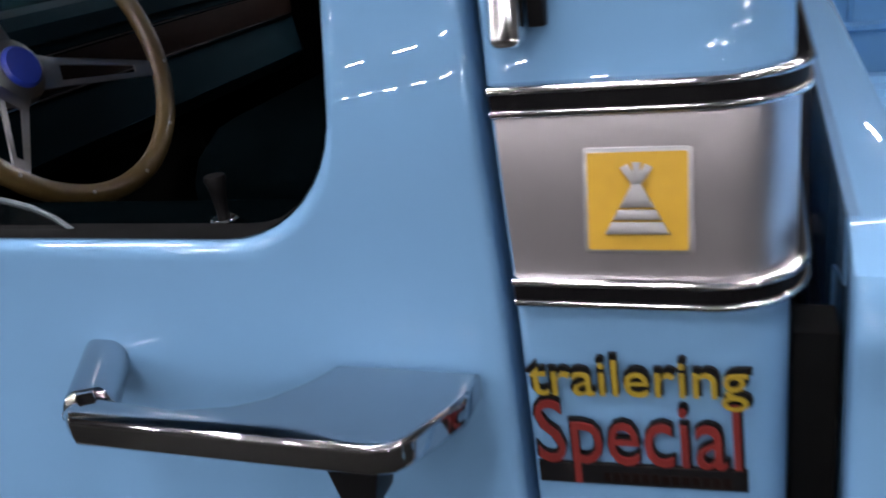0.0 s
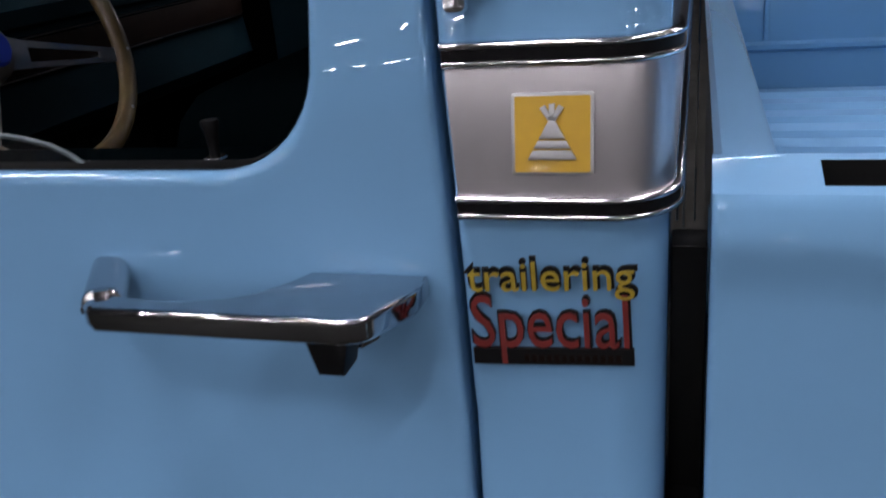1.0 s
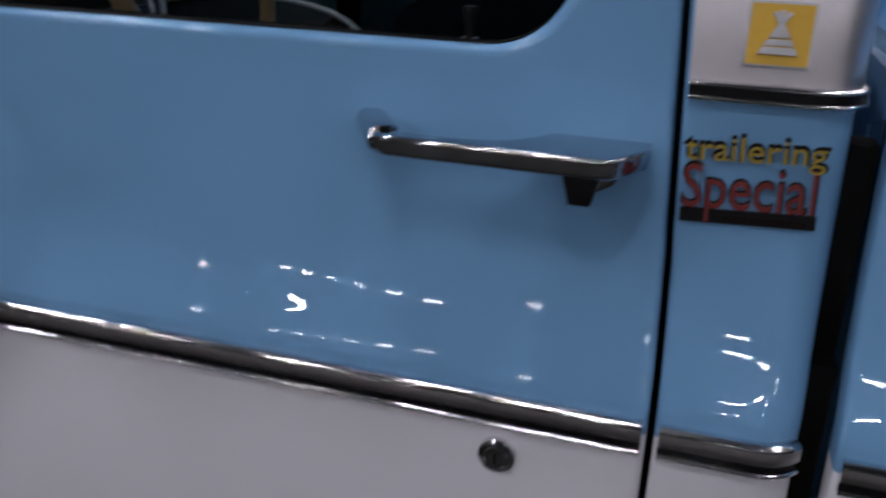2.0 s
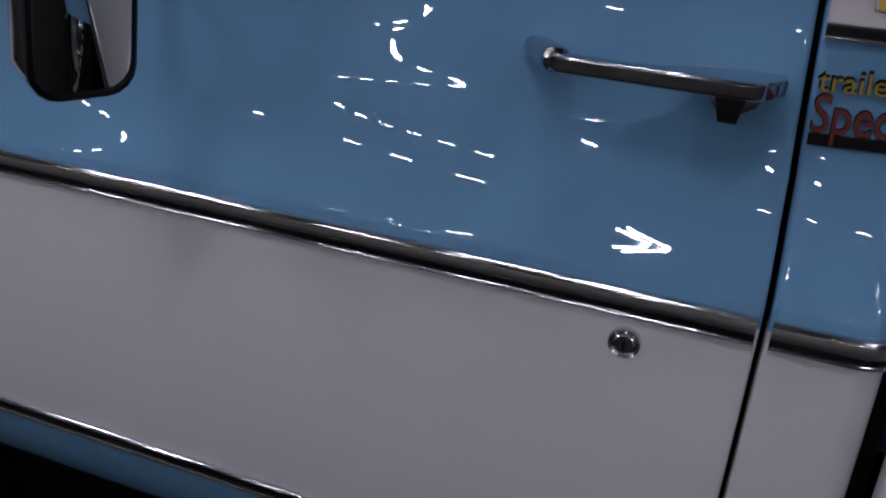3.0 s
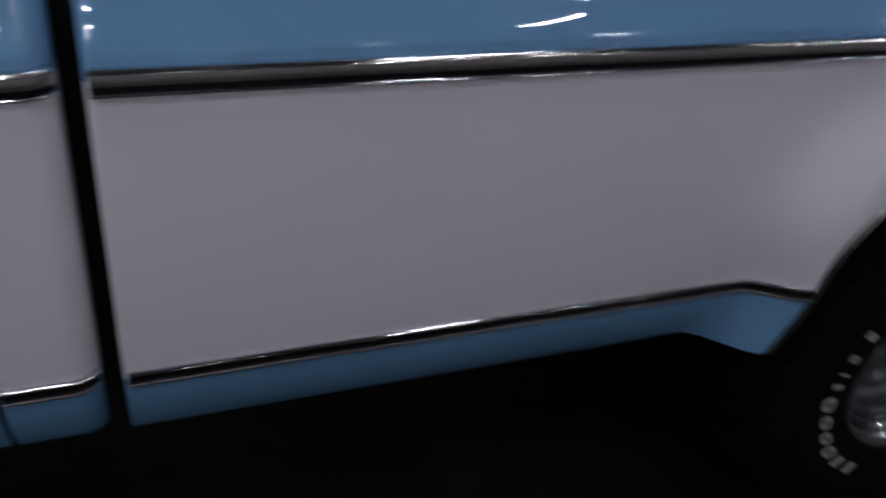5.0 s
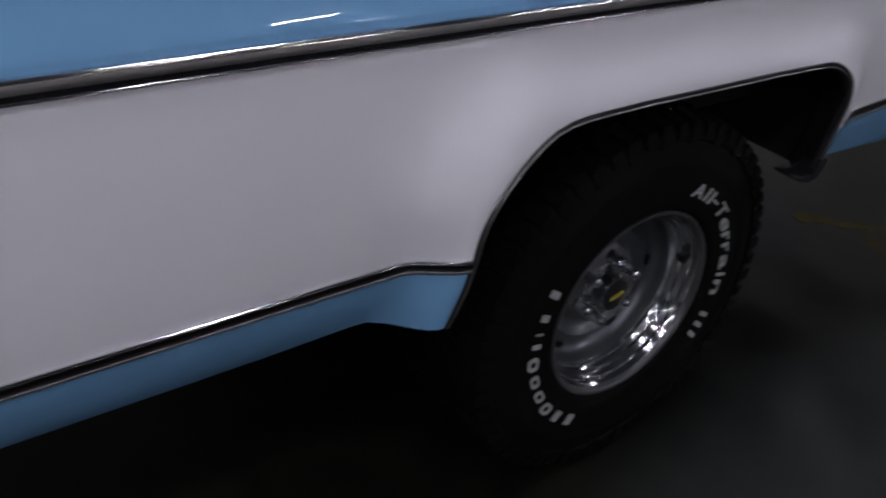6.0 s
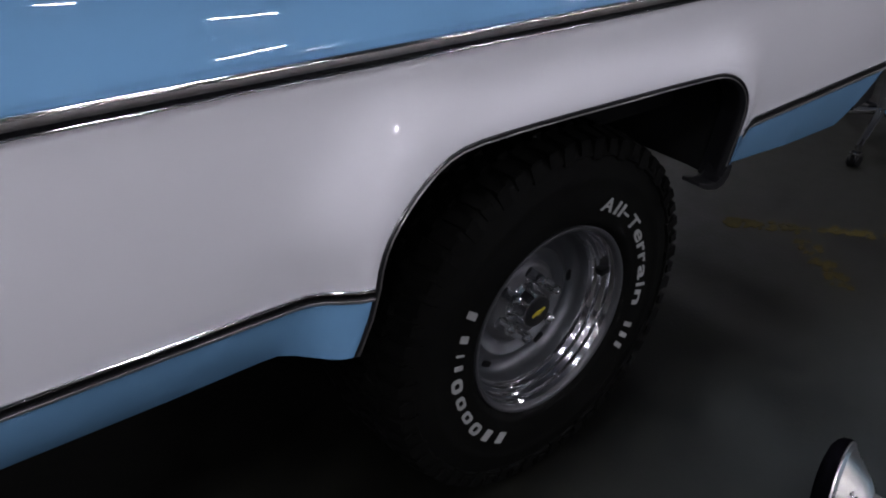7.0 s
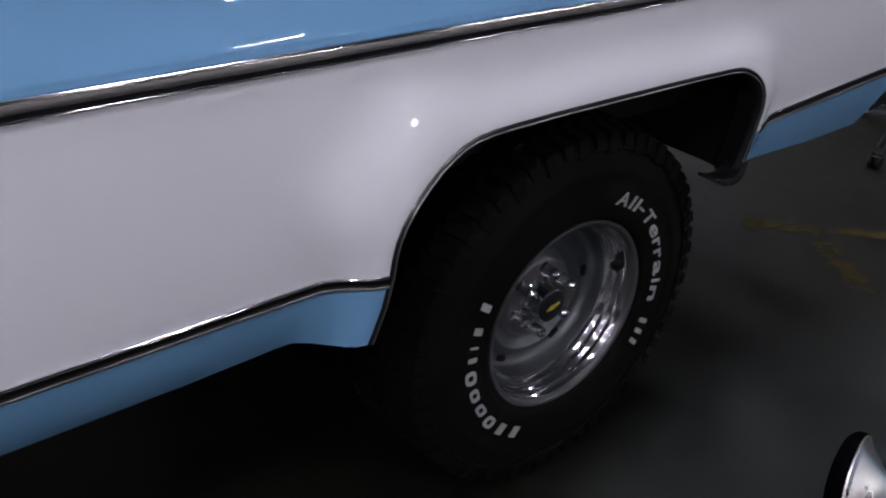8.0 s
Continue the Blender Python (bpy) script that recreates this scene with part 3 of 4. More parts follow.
#     black filler added for the shade in the cab gap, and a dark jamb
bm = bmesh.new()
box(bm, (X_CAB + 0.001, 0.048, 0.61), (X_BED - 0.001, 0.080, 1.10), bevel=0.002)
box(bm, (X_CAB + 0.001, 0.072, 1.09), (X_BED - 0.001, 0.100, 1.255), bevel=0.002)
part("gap_shade", bm, UNDER, truck, "black filler for the shade between cab and bed")
bm = bmesh.new()
box(bm, (X_SEAM - 0.05, 0.075, 0.62), (X_CAB - 0.035, 0.12, 1.70))
part("door_jamb", bm, UNDER, truck, "dark door jamb")

#   bed: side panel with the wheel arch, and the rail
ARCH_F, ARCH_R, ARCH_T = -0.519, 0.420, 0.903


def arch_outline():
    """The wheel opening from its front foot over the top to its rear foot: (x, z)."""
    pts = [(ARCH_F - 0.022, 0.606), (ARCH_F - 0.016, 0.632), (ARCH_F - 0.006, 0.672), (ARCH_F + 0.003, 0.722)]
    for i in range(1, 13):
        a = 1.5707 * i / 12
        pts.append((ARCH_F + 0.003 + 0.245 * (1 - math.cos(a) ** 0.84), 0.722 + 0.180 * math.sin(a) ** 0.84))
    pts += [(x, ARCH_T - 0.007 * t * t) for t, x in zip(steps(0.12, 1, 8), steps(-0.20, 0.275, 8))]
    for i in range(1, 11):
        a = math.pi / 2 * i / 10
        pts.append((0.275 + 0.143 * math.sin(a), 0.896 - 0.130 * (1 - math.cos(a))))
    pts += [(ARCH_R - 0.003, 0.71), (ARCH_R - 0.006, 0.67), (ARCH_R - 0.010, 0.63)]
    return pts


ARCH = arch_outline()
PX0, PX1, PZ1 = -0.80, 0.78, 1.03


def smooth_step(u):
    u = min(1.0, max(0.0, u))
    return u * u * (3 - 2 * u)


def flare(x):
    """How far the arch's lip stands out: most at its front foot, least along the top."""
    return 0.016 + 0.026 * smooth_step((-0.34 - x) / 0.16) + 0.010 * smooth_step((x - 0.10) / 0.30)


def taper(x):
    """The bed narrows a little towards its tail."""
    return 0.012 * smooth_step(x / 0.5)


def lip_y(x, z):
    """The lip's own plane: it stays out where the flank below tucks in."""
    base = flank(z) if z > 0.72 else flank(0.72) + 0.35 * (flank(z) - flank(0.72))
    return base - flare(x)


def swell(dist, x, z):
    """The flank, swelling out to the arch's lip."""
    y = flank(z)
    return y + (lip_y(x, z) - y) * smooth_step(1 - dist / (0.095 + 0.075 * smooth_step((-0.34 - x) / 0.16) * smooth_step((z - 0.72) / 0.12)))


def lift(x, z):
    """Behind the wheel the lower paint line climbs gently towards the tail."""
    w = max(0.0, 1 - (0.718 - z) / 0.12) if z < 0.718 else max(0.0, 1 - (z - 0.718) / 0.28)
    return w * smooth_step((x - 0.33) / 0.12) * (0.024 + 0.054 * (x - 0.48))


def shape_bed(bm):
    for v in bm.verts:
        v.co = Vector((v.co.x, v.co.y + taper(v.co.x), v.co.z + lift(v.co.x, v.co.z)))
    return bm


def arch_patch(bm):
    """The part of the side round the wheel opening, swelling to the lip."""
    n = len(ARCH)
    corner1, corner2 = 9, n - 9
    outer = []
    for i, (x, z) in enumerate(ARCH):
        if i <= corner1:
            t = i / corner1
            outer.append((PX0, 0.586 + (PZ1 - 0.586) * t))
        elif i <= corner2:
            t = (i - corner1) / (corner2 - corner1)
            outer.append((PX0 + (PX1 - PX0) * t, PZ1))
        else:
            t = (i - corner2) / (n - 1 - corner2)
            outer.append((PX1, PZ1 + (0.606 - PZ1) * t))
    levels = [0.0, 0.012, 0.025, 0.04, 0.055, 0.075, 0.095, 0.12, 0.18, 0.25, 0.33, 0.43, 0.56, 0.72, 0.86, 1.0]
    rows = []
    for k, t in enumerate(levels):
        row = []
        for (x, z), (ox, oz) in zip(ARCH, outer):
            px, pz = x + (ox - x) * t, z + (oz - z) * t
            d = min(math.hypot(px - a, pz - b) for a, b in ARCH)
            row.append((px, swell(d, px, pz), pz))
        rows.append(row)
    grid(bm, rows)


def rail_z(y):
    """The rail's top falls gently towards the outside."""
    return Z_RAIL - 0.3 * (0.083 - y)


def bed_side():
    bm = bmesh.new()
    zs = [z for z in Z_LINES if z <= PZ1 + 1e-6]
    zs[0] = 0.586
    for x0, x1, n, ends in ((X_BED, PX0, 10, (1, 0)), (PX1, X_REAR, 8, (0, 1))):
        cols = edge_columns(x0, x1, n)
        if not ends[0]:
            cols = [(x0 - 0.03, 0.0008), (x0, 0.0003)] + cols[5:]
        if not ends[1]:
            cols = cols[:-5] + [(x1, 0.0003), (x1 + 0.03, 0.0008)]
        low = zs if ends[0] else [0.606] + [z for z in zs if z > 0.615]
        grid(bm, [[(x, flank(z) + d, z) for x, d in cols] for z in low])
    geom = [g for g in list(bm.verts) + list(bm.edges) + list(bm.faces)]
    bmesh.ops.bisect_plane(bm, geom=geom, dist=1e-6, plane_co=(1.00, 0, 0.605), plane_no=(0.74, 0, -0.67), clear_outer=True)
    arch_patch(bm)
    cols = edge_columns(X_BED, X_REAR, 30)
    upper = [(flank(z), z) for z in Z_LINES if z >= PZ1 - 1e-6 and z <= 1.2451]
    upper += [(0.0368, 1.256), (0.0364, 1.264), (0.0366, 1.2695), (0.0376, 1.2745), (0.0396, 1.2800), (0.0424, 1.2860), (0.0450, 1.2900), (0.048, rail_z(0.048))]
    grid(bm, [[(x, y + d, z) for x, d in cols] for y, z in upper])
    paint(bm, CUTS)
    return part("bed_side", shape_bed(bm), [BLUE, WHITE], truck, "two-tone bed side with a flared wheel opening", angle=60)


bed = bed_side()
bm = bmesh.new()
path_front = straight(X_BED + 0.004, X_REAR - 0.004, Z_TRIM, n=24)
sweep(bm, path_front, Z_TRIM, SIDE_SECTION, SIDE_MATS)
part("side_moulding", shape_bed(bm), [CHROME, BLACK, SATIN], bed, "bright moulding with a black centre", angle=75)


def low_path(x0, x1):
    pts = []
    for x in steps(x0, x1, 40):
        d = min(math.hypot(x - a, Z_LOW - b) for a, b in ARCH)
        pts.append((x, swell(d, x, Z_LOW), 0, -1))
    return pts


for x0, x1 in ((X_BED + 0.004, ARCH_F + 0.001), (ARCH_R + 0.010, X_REAR - 0.004)):
    bm = bmesh.new()
    sweep(bm, low_path(x0, x1), Z_LOW, LOW_SECTION, LOW_MATS)
    part("rocker_moulding", shape_bed(bm), [CHROME, BLACK, SATIN], bed, "bright moulding with a black centre", angle=75)

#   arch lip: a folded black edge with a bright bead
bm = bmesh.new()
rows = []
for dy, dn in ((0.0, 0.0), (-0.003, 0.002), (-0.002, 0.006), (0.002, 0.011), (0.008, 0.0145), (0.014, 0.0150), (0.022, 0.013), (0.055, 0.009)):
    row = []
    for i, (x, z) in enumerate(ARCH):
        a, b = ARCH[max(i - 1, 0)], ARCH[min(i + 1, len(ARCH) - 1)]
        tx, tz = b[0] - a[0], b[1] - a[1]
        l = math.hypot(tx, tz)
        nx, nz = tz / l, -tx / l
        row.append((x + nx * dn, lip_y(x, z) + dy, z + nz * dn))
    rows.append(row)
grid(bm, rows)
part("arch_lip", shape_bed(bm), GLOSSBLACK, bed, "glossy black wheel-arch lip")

bm = bmesh.new()
pts = []
for i, (x, z) in enumerate(ARCH):
    a, c = ARCH[max(i - 1, 0)], ARCH[min(i + 1, len(ARCH) - 1)]
    tx, tz = c[0] - a[0], c[1] - a[1]
    l = math.hypot(tx, tz)
    pts.append((x + tz / l * 0.0085, lip_y(x, z) - 0.0012 + taper(x), z - tx / l * 0.0085 + lift(x, z)))
tube(bm, pts, 0.0013, segs=8)
part("arch_bead", bm, SATIN, bed, "thin bright bead round the wheel opening")

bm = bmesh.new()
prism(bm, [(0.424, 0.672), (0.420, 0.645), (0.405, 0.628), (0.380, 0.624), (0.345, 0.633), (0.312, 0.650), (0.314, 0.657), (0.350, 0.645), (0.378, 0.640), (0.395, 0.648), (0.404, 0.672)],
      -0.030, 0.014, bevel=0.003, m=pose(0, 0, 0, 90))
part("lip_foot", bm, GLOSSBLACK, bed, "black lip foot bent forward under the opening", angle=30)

#   bed rail top with a stake pocket
bm = bmesh.new()
PK = (-1.326, -1.250, 0.0553, 0.0774)
xs = [X_BED, PK[0], PK[1], X_REAR]
ys = [0.048, PK[2], PK[3], 0.083]
for i in range(3):
    for j in range(3):
        if (i, j) == (1, 1):
            continue
        a = [(xs[i], ys[j]), (xs[i + 1], ys[j]), (xs[i + 1], ys[j + 1]), (xs[i], ys[j + 1])]
        bm.faces.new([bm.verts.new((x, y, rail_z(y))) for x, y in a])
ring = [(PK[0], PK[2]), (PK[1], PK[2]), (PK[1], PK[3]), (PK[0], PK[3])]
for k in range(4):
    a, b = ring[k], ring[(k + 1) % 4]
    f = bm.faces.new([bm.verts.new((*a, rail_z(a[1]))), bm.verts.new((*b, rail_z(b[1]))), bm.verts.new((*b, Z_RAIL - 0.07)), bm.verts.new((*a, Z_RAIL - 0.07))])
    f.material_index = 1
f = bm.faces.new([bm.verts.new((*p, Z_RAIL - 0.07)) for p in ring])
f.material_index = 1
prof = [(0.083, Z_RAIL), (0.0855, Z_RAIL - 0.001), (0.087, Z_RAIL - 0.004), (0.087, 1.27), (0.142, 1.255), (0.145, 1.18), (0.160, 1.165), (0.160, 0.87)]
grid(bm, [[(x, y, z) for x in (X_BED, X_REAR)] for y, z in prof])
part("bed_rail", bm, [BLUE, UNDER], truck, "blue bed rail with a stake pocket", angle=30)

#   bed front wall, floor, far side and tailgate
bm = bmesh.new()
prof = [(X_BED + 0.001, 0.70), (X_BED + 0.001, Z_RAIL - 0.004), (X_BED + 0.005, Z_RAIL - 0.0005), (X_BED + 0.028, Z_RAIL - 0.0005), (X_BED + 0.033, Z_RAIL - 0.004), (X_BED + 0.035, 1.24), (X_BED + 0.05, 1.22), (X_BED + 0.05, 0.86)]
grid(bm, [[(x, y, z) for y in (0.084, 0.5, 1.0, 1.5, WIDTH - 0.107)] for x, z in prof])
part("bed_front_wall", bm, BLUE, truck, "light blue bed front wall", angle=40)
bm = bmesh.new()
rows = []
y = 0.161
rib = []
while y < WIDTH - 0.165:
    rib += [(y, 0.965), (y + 0.055, 0.965), (y + 0.065, 0.977), (y + 0.105, 0.977), (y + 0.115, 0.965)]
    y += 0.115
grid(bm, [[(x, yy, z) for yy, z in rib] for x in (X_BED + 0.05, X_REAR - 0.02)])
part("bed_floor", bm, BLUE, truck, "ribbed light blue bed floor", angle=20)
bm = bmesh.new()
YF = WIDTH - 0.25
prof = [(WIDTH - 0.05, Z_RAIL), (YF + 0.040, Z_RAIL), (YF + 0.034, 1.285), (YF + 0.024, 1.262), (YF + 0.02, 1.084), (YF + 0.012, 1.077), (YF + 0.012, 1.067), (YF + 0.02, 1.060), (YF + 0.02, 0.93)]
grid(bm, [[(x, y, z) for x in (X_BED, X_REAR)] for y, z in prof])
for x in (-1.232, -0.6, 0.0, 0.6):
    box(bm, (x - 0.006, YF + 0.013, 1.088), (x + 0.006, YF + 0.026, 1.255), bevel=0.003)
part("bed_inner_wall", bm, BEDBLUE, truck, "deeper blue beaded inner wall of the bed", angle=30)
bm = bmesh.new()
box(bm, (X_REAR - 0.03, 0.12, 0.70), (X_REAR + 0.015, WIDTH - 0.12, 1.29), bevel=0.01)
part("tailgate", bm, BLUE, truck, "closed light blue tailgate")

for y0, y1 in ((0.15, 0.385), (WIDTH - 0.385, WIDTH - 0.15)):
    bm = bmesh.new()
    prism(bm, [(-0.58, 0.85), (-0.55, 0.985), (-0.47, 1.010), (0.43, 1.010), (0.51, 0.985), (0.54, 0.85)], -y1, -y0, bevel=0.01, m=pose(0, 0, 0, 90))
    part("wheel_tub", bm, BLUE, truck, "light blue wheel tub in the bed", angle=30)

#   lower rear corner cut up to the bumper, tail lamp, bumper
bm = bmesh.new()
box(bm, (X_REAR + 0.004, 0.012, 0.80), (X_REAR + 0.022, 0.11, 1.20), bevel=0.006)
part("tail_lamp", bm, [material("red_lamp_lens", (0.30, 0.012, 0.012), rough=0.15, coat=0.8)], truck, "red tail lamp lens")
bm = bmesh.new()
prism(bm, [(X_REAR + 0.05, 0.14), (X_REAR + 0.20, 0.16), (X_REAR + 0.20, WIDTH - 0.16), (X_REAR + 0.05, WIDTH - 0.14)], 0.56, 0.70, bevel=0.015)
part("rear_bumper", bm, GLOSSBLACK, truck, "black rear bumper")

#   underbody
bm = bmesh.new()
for y in (0.56, WIDTH - 0.62):
    prism(bm, [(-4.1, y), (1.2, y), (1.2, y + 0.06), (-4.1, y + 0.06)], 0.60, 0.74, bevel=0.006)
part("frame_rail", bm, UNDER, truck, "black chassis rails", smooth=False)
bm = bmesh.new()
box(bm, (X_DOOR - 0.2, 0.07, 0.60), (X_CAB - 0.03, WIDTH - 0.07, 0.70), bevel=0.02)
box(bm, (X_BED + 0.03, 0.17, 0.74), (X_REAR - 0.03, WIDTH - 0.17, 0.855), bevel=0.01)
part("floor_pan", bm, UNDER, truck, "black underbody panels", smooth=False)
bm = bmesh.new()
rows = []
for y, dn in ((0.0, 0.008), (0.03, -0.012), (0.10, -0.02), (0.36, -0.02)):
    row = []
    for i, (x, z) in enumerate(ARCH):
        a, c = ARCH[max(i - 1, 0)], ARCH[min(i + 1, len(ARCH) - 1)]
        tx, tz = c[0] - a[0], c[1] - a[1]
        l = math.hypot(tx, tz)
        row.append((x + tz / l * dn, max(y, flank(z) + 0.013) if y == 0.0 else max(y, flank(z) + 0.016), z - tx / l * dn))
    rows.append(row)
grid(bm, rows)
back = [(x, y, max(z, 0.655)) for x, y, z in rows[-1]]
bm.faces.new([bm.verts.new(p) for p in back[2:-1]])
part("wheel_house", bm, UNDER, truck, "black wheel house")
bm = bmesh.new()
tube(bm, [(0, 0.2, HUB_Z), (0, WIDTH - 0.2, HUB_Z)], 0.042)
diff = bmesh.new()
lathe(diff, [(0.0, -0.13), (0.08, -0.12), (0.15, -0.05), (0.16, 0.0), (0.15, 0.05), (0.08, 0.12), (0.0, 0.13)], segs=24)
merge(bm, diff, Matrix.Translation((0, WIDTH / 2, HUB_Z)))
axle = part("rear_axle", bm, UNDER, truck, "black rear axle")
bm = bmesh.new()
for k in range(4):
    half = 0.70 - 0.13 * k
    pts = [(x, 0.0, 0.43 + 0.075 * (x / 0.7) ** 2 - 0.011 * k) for x in steps(-half, half, 12)]
    grid(bm, [[(x, 0.47, z) for x, _, z in pts], [(x, 0.53, z) for x, _, z in pts], [(x, 0.53, z - 0.009) for x, _, z in pts], [(x, 0.47, z - 0.009) for x, _, z in pts], [(x, 0.47, z) for x, _, z in pts]])
for x in (-0.70, 0.70):
    box(bm, (x - 0.02, 0.475, 0.49), (x + 0.02, 0.525, 0.62), bevel=0.004)
part("leaf_spring", bm, UNDER, truck, "black rear leaf spring", smooth=False)

#   wheel and tyre
R_T = 0.398


def wheel():
    bm = bmesh.new()
    lip = [(0.203, 0.012), (0.2085, 0.004), (0.2100, 0.0), (0.2085, -0.003), (0.205, -0.0035), (0.201, -0.001), (0.1985, 0.004), (0.1970, 0.009)]
    ring = []
    for i in range(1, 25):
        u = i / 24
        swing = 0.0013 * abs(math.sin(3 * math.pi * u)) ** 1.3
        ring.append((0.1970 - 0.0225 * u - 0.9 * swing, 0.009 + 0.053 * u - 0.4 * swing))
    disc = [(0.1722, 0.066), (0.1722, 0.080), (0.1690, 0.094), (0.1600, 0.102), (0.1480, 0.104), (0.1380, 0.100), (0.1300, 0.092), (0.1240, 0.089), (0.1180, 0.092), (0.1100, 0.101),
            (0.1000, 0.103), (0.0920, 0.098), (0.0850, 0.090), (0.0780, 0.086), (0.0400, 0.085), (0.0, 0.085)]
    prof = lip + ring + disc
    mats = [2 if i < 7 else 0 if i < 31 else 1 for i in range(len(prof) - 1)]
    lathe(bm, prof, segs=128, mat=mats)
    barrel = [(0.203, 0.012), (0.195, 0.03), (0.19, 0.24), (0.21, 0.27)]
    lathe(bm, barrel, segs=48, mat=[1, 1, 1])
    lathe(bm, [(0.095, 0.0965), (0.088, 0.0860), (0.080, 0.0835), (0.050, 0.0835)], segs=64, mat=[2, 2, 2])
    top = part("wheel", bm, [CHROME, SILVER, RIMLIP], truck, "silver slotted steel wheel with a chrome trim ring", angle=50)
    top.location = (0, RIM_Y, HUB_Z)
    # tyre carcass
    bm = bmesh.new()
    tp = [(0.203, 0.012), (0.211, 0.001), (0.216, -0.004), (0.223, -0.010), (0.230, -0.0095), (0.236, -0.0110), (0.262, -0.0120), (0.285, -0.0115), (0.302, -0.0095),
          (0.310, -0.0115), (0.318, -0.0085), (0.338, -0.004), (0.352, 0.001), (0.356, -0.004), (0.372, 0.002), (0.382, 0.010), (0.386, 0.022),
          (0.387, 0.08), (0.388, 0.13), (0.387, 0.18), (0.386, 0.238), (0.38, 0.255), (0.35, 0.266), (0.29, 0.28), (0.23, 0.275), (0.205, 0.265)]
    lathe(bm, tp, segs=128)
    part("tyre", bm, RUBBER, top, "black all-terrain tyre", angle=60)
    # tread lugs
    bm = bmesh.new()
    n = 58
    for i in range(n):
        for k, (y0, y1, da, wd) in enumerate(((-0.001, 0.050, 0.0, 0.62), (0.056, 0.092, 0.5, 0.60), (0.098, 0.128, 0.15, 0.55), (0.134, 0.164, 0.65, 0.55), (0.170, 0.206, 0.3, 0.60), (0.212, 0.261, 0.8, 0.62))):
            a = 2 * math.pi * (i + da) / n
            h = math.pi / n * wd
            skew = 0.25 * h * (1 if k % 2 else -1)
            pts = []
            for rr, g in ((R_T - 0.016, 1.0), (R_T + (0.0015 if i % 2 else 0.0), 0.86)):
                for yy, ang in ((y0, a - h * g + skew), (y0, a + h * g + skew), (y1, a + h * g - skew), (y1, a - h * g - skew)):
                    drop = 0.010 if (k == 0 and yy == y0) or (k == 5 and yy == y1) else 0.0
                    r2 = rr - drop
                    pts.append(bm.verts.new((r2 * math.cos(ang), yy, r2 * math.sin(ang))))
            for q in ((0, 1, 2, 3), (4, 5, 6, 7), (0, 1, 5, 4), (1, 2, 6, 5), (2, 3, 7, 6), (3, 0, 4, 7)):
                bm.faces.new([pts[j] for j in q])
        # shoulder blocks running down the side wall
        a = 2 * math.pi * i / n
        h = math.pi / n * (0.62 if i % 2 else 0.50)
        lo = 0.350 if i % 2 else 0.362
        pts = []
        for rr, yy in ((lo, -0.001), (R_T - 0.012, -0.002), (R_T - 0.012, 0.012), (lo, 0.010)):
            for s in (-1, 1):
                pts.append(bm.verts.new((rr * math.cos(a + s * h), yy - (0.006 if rr == lo and yy < 0 else 0.0), rr * math.sin(a + s * h))))
        for q in ((0, 1, 3, 2), (2, 3, 5, 4), (4, 5, 7, 6), (6, 7, 1, 0), (0, 2, 4, 6), (1, 3, 5, 7)):
            bm.faces.new([pts[j] for j in q])
    tagged(part("tread", bm, RUBBER, top, "chunky tread blocks", smooth=False), kind="stuff")
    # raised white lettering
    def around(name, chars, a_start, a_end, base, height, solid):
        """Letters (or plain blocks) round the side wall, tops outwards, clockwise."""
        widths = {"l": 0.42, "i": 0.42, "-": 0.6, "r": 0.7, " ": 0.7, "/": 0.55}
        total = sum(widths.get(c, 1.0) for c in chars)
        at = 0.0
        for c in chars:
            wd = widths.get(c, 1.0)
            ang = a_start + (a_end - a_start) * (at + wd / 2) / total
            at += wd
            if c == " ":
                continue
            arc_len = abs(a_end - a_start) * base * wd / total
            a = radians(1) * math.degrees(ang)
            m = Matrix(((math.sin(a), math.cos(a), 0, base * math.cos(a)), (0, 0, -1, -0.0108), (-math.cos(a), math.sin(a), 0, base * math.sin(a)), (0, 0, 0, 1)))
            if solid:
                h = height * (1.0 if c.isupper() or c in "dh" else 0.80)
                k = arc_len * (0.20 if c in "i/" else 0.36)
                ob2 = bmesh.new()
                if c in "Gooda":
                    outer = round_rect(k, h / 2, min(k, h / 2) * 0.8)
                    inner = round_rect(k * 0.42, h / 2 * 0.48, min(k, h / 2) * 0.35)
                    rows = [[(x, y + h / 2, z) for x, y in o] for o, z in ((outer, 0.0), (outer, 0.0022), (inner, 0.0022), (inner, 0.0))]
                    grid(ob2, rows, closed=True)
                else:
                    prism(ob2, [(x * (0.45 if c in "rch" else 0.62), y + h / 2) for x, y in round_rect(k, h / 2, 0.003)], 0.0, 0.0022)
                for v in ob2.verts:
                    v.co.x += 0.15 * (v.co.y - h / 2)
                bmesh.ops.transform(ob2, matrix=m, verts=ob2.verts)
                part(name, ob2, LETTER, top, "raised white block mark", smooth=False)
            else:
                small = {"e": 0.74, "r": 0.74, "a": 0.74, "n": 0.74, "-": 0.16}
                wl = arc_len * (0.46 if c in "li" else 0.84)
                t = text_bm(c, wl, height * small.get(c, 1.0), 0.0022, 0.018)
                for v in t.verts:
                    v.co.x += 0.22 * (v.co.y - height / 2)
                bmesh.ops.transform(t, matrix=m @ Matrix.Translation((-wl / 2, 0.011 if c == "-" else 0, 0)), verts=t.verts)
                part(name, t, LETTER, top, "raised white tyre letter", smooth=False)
    around("letter", "All-Terrain", radians(71), radians(-12), 0.2465, 0.029, False)
    around("mark", "XIX", radians(-19), radians(-36), 0.2465, 0.029, True)
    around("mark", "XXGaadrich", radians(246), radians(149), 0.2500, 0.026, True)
    # hub cap, lug nuts, valve, slots
    bm = bmesh.new()
